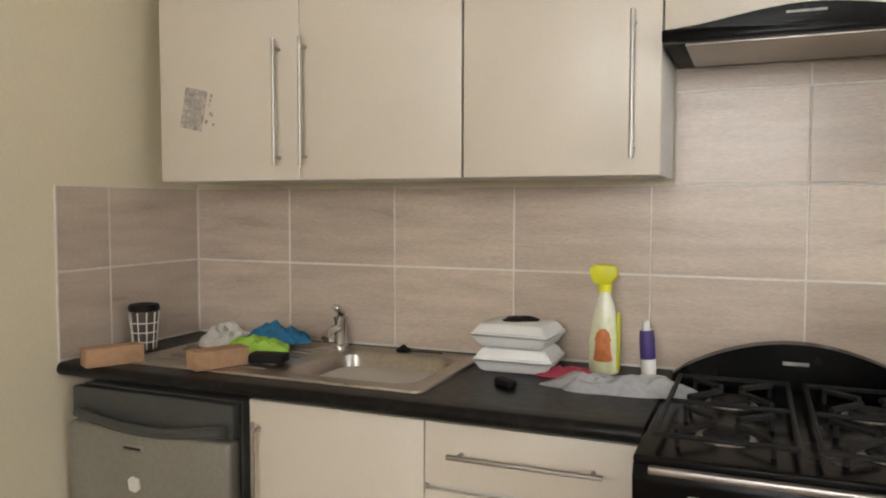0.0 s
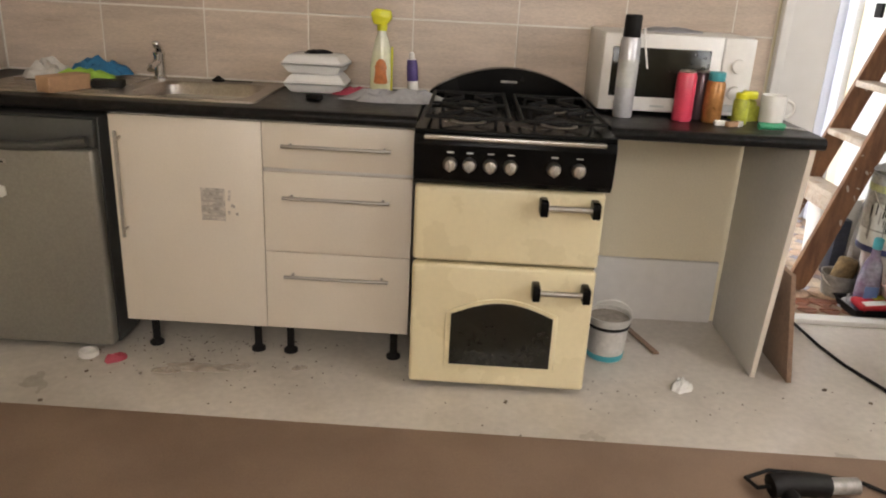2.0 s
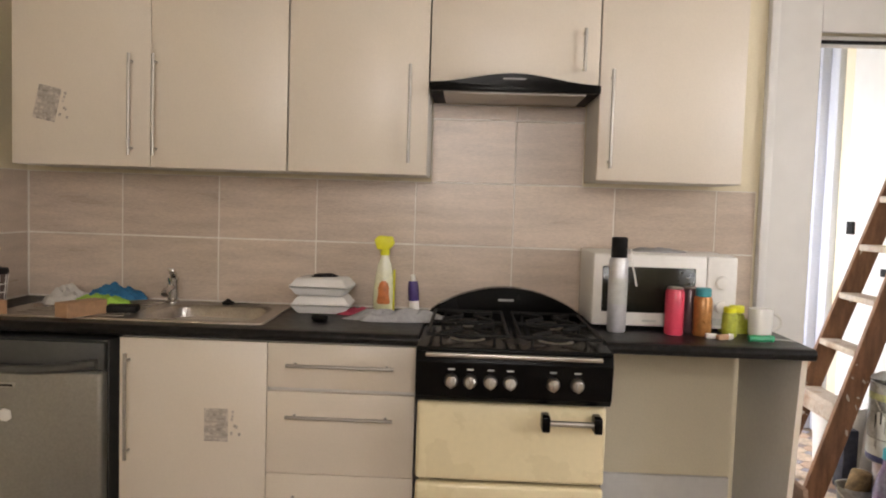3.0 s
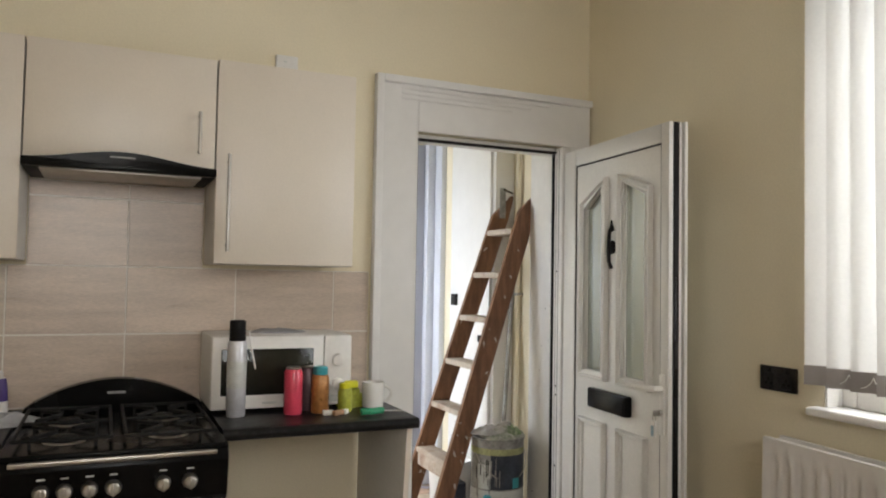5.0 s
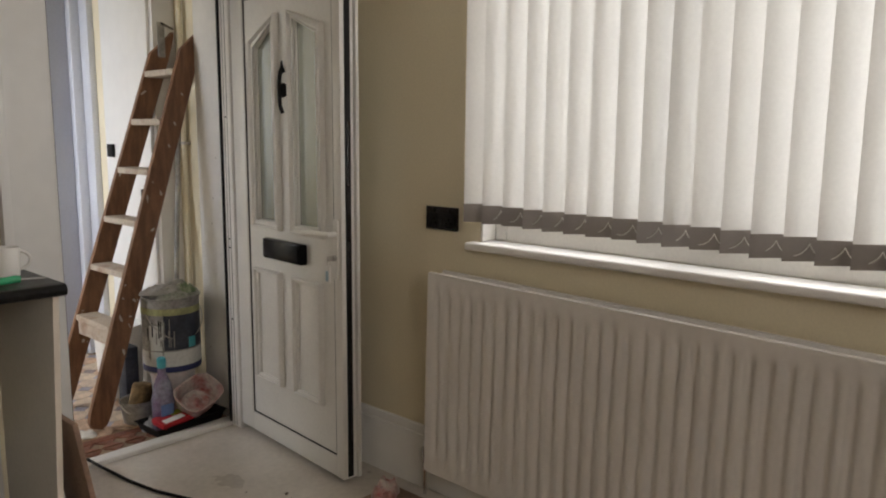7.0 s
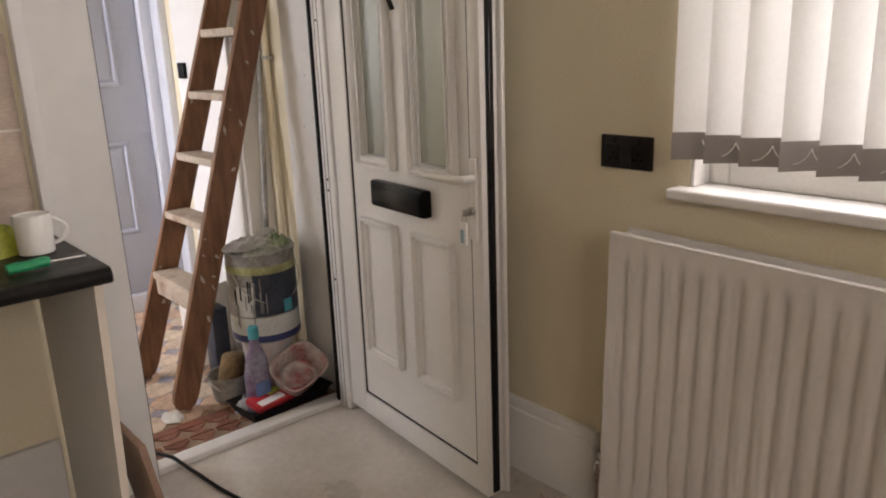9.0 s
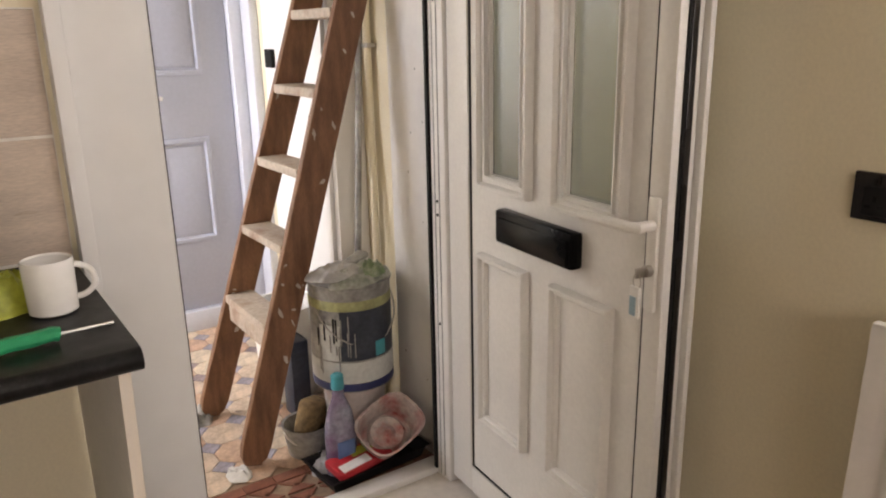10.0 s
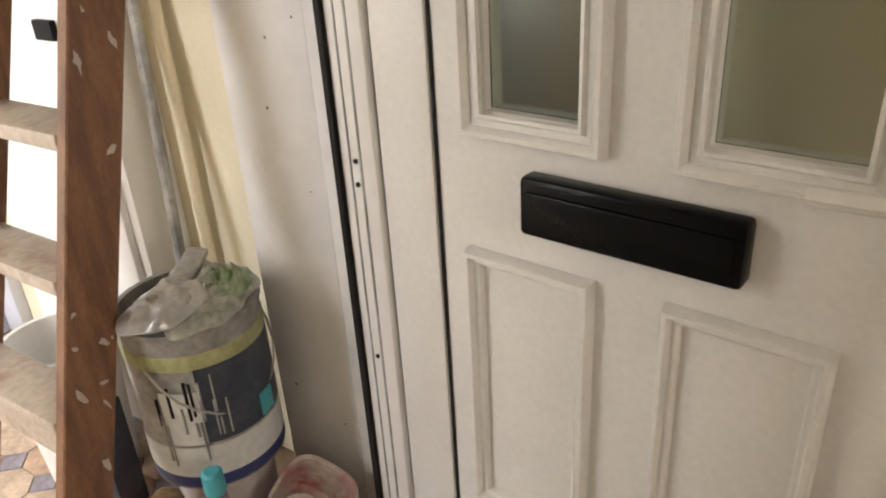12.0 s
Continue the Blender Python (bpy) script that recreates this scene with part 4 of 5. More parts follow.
# ---- things on the worktop ----
def build_microwave():
    m = thing("microwave", "white microwave oven with a dark door window", "microwave", (1.86, -0.2, 0.91))
    x0, x1, y0, y1, z0, z1 = 1.608, 2.125, -0.305, -0.015, 0.922, 1.186
    part("case", box(x0, x1, y0, y1, z0, z1, 0.008), PWHITE, m)
    d = part("door", box(x0 + 0.002, x1 - 0.11, y0 - 0.022, y0 - 0.001, z0 + 0.002, z1 - 0.002, 0.006), PWHITE, m)
    part("door_window", box(x0 + 0.035, x1 - 0.15, y0 - 0.0245, y0 - 0.020, z0 + 0.052, z1 - 0.048, 0.004), DARKGLASS, d, "dark mesh window")
    p = part("control_panel", box(x1 - 0.108, x1 - 0.002, y0 - 0.022, y0 - 0.001, z0 + 0.002, z1 - 0.002, 0.006), PWHITE, m)
    for z in (z0 + 0.08, z0 + 0.17):
        part("dial", lathe([(0.024, 0), (0.022, 0.016), (0.016, 0.018)], (x1 - 0.055, y0 - 0.021, z), 18, axis="y"), PWHITE, p)
    part("open_button", box(x1 - 0.09, x1 - 0.02, y0 - 0.026, y0 - 0.021, z0 + 0.015, z0 + 0.04, 0.003), PALELABEL, p)
    part("maker_mark", box(1.79, 1.84, y0 - 0.024, y0 - 0.0215, z0 + 0.018, z0 + 0.026), PALELABEL, d)
    for x in (x0 + 0.04, x1 - 0.04):
        for y in (y0 + 0.04, y1 - 0.04):
            part("foot", lathe([(0.014, 0), (0.012, 0.013)], (x, y, 0.91), 10), RUBBER, m)
    solid("crumpled_cloth", crumple(1.87, -0.17, z1, 0.10, 0.06, 0.014, 5, 0.2), GCLOTH, "thin grey cloth lying on the microwave", "cloth")


build_microwave()

Z = 0.91


def canister(name, x, y, h, r, body, cap, cap_h, label, cat, cap_label=""):
    c = thing(name, label, cat, (x, y, Z))
    b = part("body", lathe([(r * 0.9, 0), (r, 0.006), (r, h - cap_h - 0.012), (r * 0.86, h - cap_h)], (x, y, Z), 24), body, c)
    part("cap", lathe([(r * 0.8, 0), (r * 0.86, 0.003), (r * 0.84, cap_h - 0.004), (r * 0.7, cap_h)], (x, y, Z + h - cap_h), 24), cap, c, cap_label)
    return c


sp = canister("spray_can", 1.690, -0.375, 0.335, 0.033, mat("silver_can", (0.62, 0.62, 0.64), 0.35, 0.35, var=0.1, scale=18), RUBBER, 0.072, "tall silver spray can with a black cap", "spray can", "black cap")
part("label_band", lathe([(0.0335, 0), (0.0337, 0.002), (0.0337, 0.09), (0.0335, 0.092)], (1.690, -0.375, Z + 0.10), 24), PALELABEL, sp)
part("straw", tube([(1.728, -0.39, Z + 0.295), (1.735, -0.392, Z + 0.24), (1.752, -0.39, Z + 0.165)], 0.003, 6), PWHITE, sp, "white straw")
canister("drink_can", 1.888, -0.39, 0.168, 0.033, PINK, STEEL, 0.008, "tall pink drinks can", "drink can", "steel rim")
canister("drink_can", 1.957, -0.33, 0.165, 0.032, mat("purple_brown_can", (0.14, 0.09, 0.10), 0.35, 0.3), STEEL, 0.008, "tall dark brown drinks can", "drink can")
canister("drink_can", 1.985, -0.395, 0.168, 0.032, ORANGE, TEAL, 0.03, "orange-brown can with a teal cap", "can", "teal cap")
canister("small_bottle", 2.078, -0.40, 0.105, 0.026, OLIVE, YELLOW, 0.02, "small yellow-green bottle on the worktop", "bottle")
part("trigger", box(2.075, 2.125, -0.415, -0.388, Z + 0.085, Z + 0.112, 0.006), YELLOW, thing("bottle_trigger", "yellow trigger top lying by the bottles", "trigger", (2.10, -0.40, Z + 0.085)))
solid("green_pouch", crumple(2.135, -0.29, Z, 0.055, 0.045, 0.10, 21, 0.4, 12, 0.3), OLIVE, "crumpled yellow-green pouch behind the mug", "pouch")
for k, (x, y, w) in enumerate(((2.00, -0.455, 0.020), (2.035, -0.468, 0.024), (2.062, -0.455, 0.016))):
    solid("plug_scrap", turned(box(-w, w, -0.010, 0.010, 0, 0.018, 0.004), pose(x, y, Z, 0, 0, 25 * k)), PWHITE if k != 1 else TIMBER, "small white plastic scrap on the worktop", "scrap")


def mug(x, y):
    m = thing("mug", "plain white ceramic mug near the worktop edge", "mug", (x, y, Z))
    part("cup", lathe([(0.034, 0), (0.040, 0.004), (0.042, 0.092), (0.040, 0.096), (0.037, 0.093), (0.035, 0.012), (0.01, 0.009)], (x, y, Z), 32), CERAMIC, m)
    part("handle", tube([(x + 0.037 + 0.034 * math.sin(t), y - 0.010 * math.sin(t), Z + 0.050 + 0.030 * math.cos(t)) for t in [k * math.pi / 10 for k in range(11)]], 0.0055, 10), CERAMIC, m)


mug(2.205, -0.345)
sd = thing("screwdriver", "screwdriver with a bright green handle", "screwdriver", (2.15, -0.505, Z))
part("handle", tube([(2.105, -0.512, Z + 0.014), (2.12, -0.511, Z + 0.016), (2.15, -0.507, Z + 0.014), (2.18, -0.503, Z + 0.016), (2.19, -0.502, Z + 0.013)], 0.012, 10), GREENP, sd)
part("shaft", tube([(2.19, -0.502, Z + 0.013), (2.275, -0.475, Z + 0.004)], 0.003, 8), STEEL, sd)

# drainer side
cup = thing("travel_cup", "dark travel cup with white grid pattern and lid", "cup", (-0.575, -0.36, Z))
part("cup_body", lathe([(0.030, 0), (0.034, 0.004), (0.044, 0.125), (0.042, 0.128)], (-0.575, -0.36, Z), 24), mat("dark_cup", (0.10, 0.07, 0.06), 0.4), cup)
part("lid", lathe([(0.047, 0), (0.048, 0.01), (0.044, 0.02), (0.02, 0.024)], (-0.575, -0.36, Z + 0.127), 24), RUBBER, cup, "black lid")
for k in range(10):
    a = 2 * math.pi * k / 10
    part("grid_line", tube([(-0.575 + (0.0345 + 0.0098 * t) * math.cos(a), -0.36 + (0.0345 + 0.0098 * t) * math.sin(a), Z + 0.006 + 0.118 * t) for t in (0, 0.5, 1)], 0.0022, 5), PWHITE, cup)
for z in (0.03, 0.06, 0.09):
    r = 0.0345 + 0.0098 * z / 0.124
    part("grid_band", tube([(-0.575 + r * math.cos(a), -0.36 + r * math.sin(a), Z + z) for a in [k * math.pi / 10 for k in range(21)]], 0.002, 5), PWHITE, cup)
for x, y, t in ((-0.505, -0.555, 62), (-0.188, -0.478, 65)):
    solid("timber_block", turned(box(-0.08, 0.08, -0.033, 0.033, 0, 0.052, 0.003), pose(x, y, 0.914 if x > -0.4 else Z, 0, 0, t)), TIMBER, "short sawn timber offcut on the drainer", "timber block", group="timber offcuts")
solid("sponge", turned(box(-0.055, 0.055, -0.03, 0.03, 0, 0.026, 0.006), pose(-0.085, -0.385, 0.917, 0, 0, 12)), RUBBER, "black sponge on the drainer", "sponge")
solid("cloth", crumple(-0.40, -0.18, 0.915, 0.09, 0.085, 0.055, 31, 0.3), WCLOTH, "crumpled white cloth heaped behind the sink", "cloth")
solid("cloth", crumple(-0.25, -0.22, 0.917, 0.12, 0.075, 0.035, 32, -0.1), GREEN, "bright green cleaning cloth by the sink", "cloth")
solid("cloth", crumple(-0.225, -0.145, 0.93, 0.12, 0.055, 0.05, 33, 0.05), BLUE, "crumpled blue cloth by the sink", "cloth")


def clamshell(x, y, z, turn, label):
    c = thing("takeaway_box", label, "food box", (x, y, z), group="stacked foam boxes")
    for name, flip, base in (("tray", 1, 0), ("lid", -1, 0.066)):
        bm = bmesh.new()
        loops = []
        for w, h in ((0.085, 0), (0.092, 0.004), (0.108, 0.028), (0.116, 0.031)):
            loops.append([bm.verts.new((sx * w, sy * w * 0.82, base + flip * h)) for sx, sy in ((-1, -1), (1, -1), (1, 1), (-1, 1))])
        for a, b in zip(loops, loops[1:]):
            for k in range(4):
                bm.faces.new((a[k], a[(k + 1) % 4], b[(k + 1) % 4], b[k]))
        bm.faces.new(loops[0])
        bm.faces.new(loops[-1])
        bmesh.ops.bevel(bm, geom=bm.edges[:], offset=0.004, segments=2, affect="EDGES")
        part(name, turned(bm, pose(x, y, z, 0, 0, turn)), FOAM, c)
    return c


clamshell(0.60, -0.15, Z, 2, "closed white foam takeaway box")
clamshell(0.597, -0.148, Z + 0.068, -3, "white foam takeaway box stacked on another")
solid("dark_scrap", crumple(0.60, -0.145, Z + 0.135, 0.05, 0.025, 0.012, 41, 0.5, 8), RUBBER, "dark scrap on the foam boxes", "scrap")

sb = thing("spray_bottle", "clear and yellow cleaner spray bottle with orange label", "spray bottle", (0.832, -0.115, Z))
bm = lathe([(0.036, 0), (0.042, 0.006), (0.043, 0.09), (0.034, 0.15), (0.026, 0.19), (0.016, 0.215), (0.015, 0.235)], (0, 0, 0), 24)
turned(bm, pose(0.832, -0.115, Z) @ Matrix.Diagonal((1, 0.62, 1, 1)))
part("bottle", bm, mat("pale_yellow_bottle", (0.74, 0.73, 0.64), 0.22, col2=(0.73, 0.74, 0.46)), sb)
part("label", turned(lathe([(0.0425, 0), (0.0442, 0.004), (0.0438, 0.06), (0.037, 0.09)], (0, 0, 0), 24), pose(0.832, -0.115, Z + 0.035) @ Matrix.Diagonal((0.86, 0.64, 1, 1))), LABELO, sb)
part("collar", lathe([(0.018, 0), (0.019, 0.02), (0.014, 0.024)], (0.832, -0.115, Z + 0.225), 18), YELLOW, sb, "yellow collar")
part("trigger_head", prism([(0.802, Z + 0.246), (0.789, Z + 0.285), (0.807, Z + 0.302), (0.862, Z + 0.298), (0.869, Z + 0.27), (0.849, Z + 0.246)], -0.132, -0.098, 0.006), YELLOW, sb, "yellow trigger head")
part("side_stripe", turned(box(0.035, 0.0425, -0.012, 0.012, 0.01, 0.17, 0.004), pose(0.832, -0.118, Z)), YELLOW, sb)
tb = thing("glue_tube", "upright white and purple tube beside the cooker", "tube", (0.955, -0.13, Z))
part("tube_body", turned(lathe([(0.018, 0), (0.020, 0.02), (0.020, 0.10), (0.016, 0.13)], (0, 0, 0), 16), pose(0.955, -0.13, Z, 0, -4, 0)), PWHITE, tb)
part("tube_label", turned(lathe([(0.0203, 0), (0.0208, 0.002), (0.0206, 0.05), (0.0176, 0.077)], (0, 0, 0.052), 16), pose(0.955, -0.13, Z, 0, -4, 0)), PURPLE, tb)
part("tube_cap", turned(lathe([(0.010, 0.128), (0.010, 0.152), (0.006, 0.155)], (0, 0, 0), 12), pose(0.955, -0.13, Z, 0, -4, 0)), PWHITE, tb)
part("tube_foot", turned(box(-0.03, 0.035, -0.018, 0.018, 0, 0.012, 0.004), pose(0.965, -0.15, Z, 0, 0, -20)), PWHITE, tb)
solid("rag", crumple(0.915, -0.305, Z + 0.0, 0.18, 0.055, 0.042, 51, 0.12, 18), GCLOTH, "grey rag trailing towards the cooker", "rag")
solid("red_packet", turned(crumple(0, 0, 0, 0.09, 0.035, 0.026, 52, 0, 10), pose(0.745, -0.20, Z)), mat("dark_red_packet", (0.42, 0.05, 0.09), 0.35), "dark red packet behind the rag", "packet")
solid("clip", turned(box(-0.03, 0.03, -0.014, 0.014, 0, 0.02, 0.006), pose(0.63, -0.37, Z, 0, 0, -30)), RUBBER, "small black clip on the worktop", "clip")

# ---- wall details ----
bx = thing("junction_box", "white plastic box on the wall above the cabinets", "junction box", (1.91, -0.02, 2.24))
part("lid", box(1.868, 1.958, -0.030, -0.001, 2.255, 2.31, 0.004), PWHITE, bx)
part("screw_cap", box(1.90, 1.91, -0.032, -0.029, 2.28, 2.286), PALELABEL, bx)

# ---- floor things ----
bk = thing("bucket", "small white plastic bucket with a dusty rim", "bucket", (1.735, -0.39, 0))
part("pail", lathe([(0.062, 0), (0.066, 0.004), (0.080, 0.165), (0.084, 0.168), (0.084, 0.178), (0.078, 0.178), (0.064, 0.02), (0.02, 0.018)], (1.735, -0.39, 0), 28), mat("dusty_white_bucket", (0.60, 0.57, 0.53), 0.45, var=0.15, scale=10), bk)
part("lid_film", lathe([(0.078, 0.16), (0.076, 0.165), (0.01, 0.168)], (1.735, -0.39, 0), 28), mat("dried_plaster", (0.42, 0.37, 0.32), 0.9, var=0.25, scale=20), bk)
part("blue_band", lathe([(0.0665, 0), (0.0690, 0.002), (0.0705, 0.022), (0.068, 0.024)], (1.735, -0.39, 0.008), 28), TEAL, bk, "pale blue base band")
part("black_band", lathe([(0.0770, 0), (0.0800, 0.002), (0.0810, 0.012), (0.078, 0.014)], (1.735, -0.39, 0.135), 28), RUBBER, bk, "black rim band")
part("bail", tube([(1.735 + 0.086 * math.cos(t), -0.39 - 0.02 * math.sin(t), 0.165 + 0.075 * math.sin(t)) for t in [k * math.pi / 12 for k in range(13)]], 0.0035, 6), PWHITE, bk, "white bail handle")
solid("stick", turned(box(-0.14, 0.14, -0.012, 0.012, 0, 0.010, 0.003), pose(1.90, -0.22, 0.001, 0, 0, -72)), TIMBER_D, "brown paint-stirring stick on the floor", "stick")
solid("paper_scrap", crumple(1.975, -0.60, 0, 0.045, 0.03, 0.028, 61, 0.6, 14, 0.5), PAPER, "crumpled white paper on the floor", "paper")
ring_ = lathe([(0.030, 0), (0.034, 0.003), (0.034, 0.020), (0.031, 0.022), (0.024, 0.020), (0.022, 0.006), (0.004, 0.005)], (-0.137, -0.625, 0), 20)
solid("plastic_ring", ring_, PWHITE, "white plastic ring lying by the fridge", "ring")
solid("red_scrap", crumple(-0.03, -0.645, 0, 0.04, 0.02, 0.016, 63, 0.7, 10, 0.9), mat("pink_red_wrapper", (0.45, 0.06, 0.09), 0.5), "crumpled red wrapper on the floor", "wrapper")
solid("carpet", turned(box(XL - 0.24, XR - 0.42, -3.55, 0.0, 0.0, 0.009, 0.003), pose(0.32, -0.972, 0, 0, 0, -0.3)), CARPET, "worn brown carpet covering most of the room", "carpet", "structure")
for k, (x, y, w, d) in enumerate(((0.27, -0.665, 0.12, 0.030), (0.17, -0.70, 0.05, 0.02), (0.40, -0.645, 0.05, 0.02), (0.62, -0.63, 0.03, 0.012))):
    solid("dirt_patch", crumple(x, y, 0.0, w, d, 0.0035, 64 + k, 0.1 * k, 22, 1.6), BROWNDIRT, "brown dirt swept under the cabinets", "dirt", "stuff")
rnd = random.Random(9)
deb = bmesh.new()
for k in range(260):
    x, y = rnd.uniform(-0.2, 3.0), -0.55 - abs(rnd.gauss(0, 0.22))
    if k % 2:
        x, y = rnd.gauss(0.3, 0.22), -0.42 - abs(rnd.gauss(0, 0.16))
    if 1.0 < x < 1.62 and y > -0.72:
        continue
    s = rnd.uniform(0.001, 0.0032) if k % 24 else rnd.uniform(0.004, 0.007)
    join(deb, turned(box(-s, s, -s * 0.7, s * 0.7, 0, s * 0.8), pose(x, y, 0, 0, 0, rnd.uniform(0, 180))))
solid("floor_grit", deb, CRUMB, "crumbs and grit scattered on the floor", "grit", "stuff")
cb = tube([(2.50, 0.40, 0.006), (2.53, 0.25, 0.006), (2.575, 0.11, 0.020), (2.585, 0.06, 0.029), (2.60, 0.0, 0.018), (2.63, -0.20, 0.007), (2.66, -0.36, 0.007), (2.72, -0.53, 0.007), (2.76, -0.75, 0.007), (2.74, -0.94, 0.010), (2.66, -1.12, 0.016), (2.50, -1.26, 0.016), (2.38, -1.30, 0.016)], 0.0065, 8)
solid("cable", cb, RUBBER, "black cable trailing through the doorway", "cable")
solid("wrapper", crumple(3.25, -1.03, 0.009, 0.07, 0.05, 0.05, 66, 0.4, 10, 0.8), PINKTUB, "pink and white crumpled wrapper on the floor", "wrapper")


dr = thing("power_tool", "black and grey corded power tool lying on the carpet", "power tool", (2.15, -1.2, 0.01))
part("tool_body", tube([(2.06, -1.20, 0.045), (2.09, -1.195, 0.05), (2.17, -1.19, 0.052), (2.22, -1.185, 0.045)], 0.034, 14), RUBBER, dr)
part("tool_head", tube([(2.21, -1.187, 0.047), (2.26, -1.18, 0.045), (2.31, -1.175, 0.045)], 0.024, 14), GREYTIN, dr, "grey metal gear head")
part("tool_grip", tube([(2.10, -1.20, 0.04), (2.11, -1.27, 0.035), (2.12, -1.33, 0.034)], 0.022, 12), RUBBER, dr)
part("tool_cable", tube([(2.06, -1.20, 0.045), (2.03, -1.19, 0.03), (2.02, -1.13, 0.018), (2.10, -1.085, 0.017), (2.22, -1.09, 0.017), (2.36, -1.12, 0.017), (2.45, -1.2, 0.017), (2.42, -1.3, 0.017)], 0.006, 8), RUBBER, dr)


# ---- hall ----
def build_grey_door():
    d = thing("hall_door", "closed grey-blue panelled door at the hall's end", "door", (2.95, 1.77, 0.105))
    y = 1.75
    x0, x1, z0, z1 = 2.42, 3.285, 0.105, 2.34
    part("leaf", box(x0, x1, y, y + 0.04, z0, z1, 0.002), GREYDOOR, d)
    for a, c in ((2.53, 2.775), (2.91, 3.158)):
        for b, t in ((0.435, 0.925), (1.205, 2.18)):
            part("panel_moulding", frame_ring(a, c, b, t, 0.03, y - 0.014, y + 0.003), GREYDOOR, d)
            part("panel", box(a + 0.04, c - 0.04, y - 0.006, y + 0.002, b + 0.04, t - 0.04, 0.003), GREYDOOR, d)
    hp = part("handle_plate", box(2.838, 2.868, y - 0.010, y - 0.0005, 0.98, 1.19, 0.004), PWHITE, d, "white handle plate")
    part("lever", tube([(2.853, y - 0.008, 1.112), (2.853, y - 0.045, 1.112), (2.868, y - 0.052, 1.112), (2.955, y - 0.052, 1.110)], 0.010, 10), PWHITE, hp, "white lever handle")


build_grey_door()
solid("hall_door_frame", box(3.345, 3.384, 1.60, 1.83, 0, 2.40, 0.004), PALEGREY, "pale grey-blue door frame lining", "door frame", "structure")
solid("hall_door_stop", box(3.288, 3.344, 1.70, 1.80, 0.0, 2.38, 0.004), PALEGREY, "pale grey door stop", "door frame", "structure")
solid("hall_door_sill", box(2.40, 3.312, 1.725, 1.83, -0.004, 0.10, 0.006), PALEGREY, "pale grey raised door sill", "sill", "structure")


def build_cupboard():
    c = thing("meter_cupboard", "white painted cupboard door on the hall wall", "cupboard", (3.33, 0.95, 0.02))
    part("frame", box(3.262, 3.384, 0.66, 1.24, 0.0, 2.32, 0.003), WHITE, c)
    d = part("door", box(3.244, 3.261, 0.69, 1.21, 0.03, 2.28, 0.003), WHITE, c)
    part("catch", box(3.229, 3.2445, 0.735, 0.80, 1.045, 1.085, 0.003), RUBBER, d, "black catch")
    part("latch", box(3.227, 3.2445, 1.10, 1.165, 1.245, 1.315, 0.003), RUBBER, d, "black latch plate")


build_cupboard()
pp = thing("wall_pipe", "painted pipe running up the hall wall", "pipe", (3.36, 0.575, 0))
part("pipe", tube([(3.362, 0.575, 0), (3.362, 0.575, 1.2), (3.362, 0.575, ZC)], 0.014, 12), CREAM, pp)
part("pipe_clip", box(3.345, 3.384, 0.55, 0.60, 1.32, 1.335, 0.002), STEEL, pp)


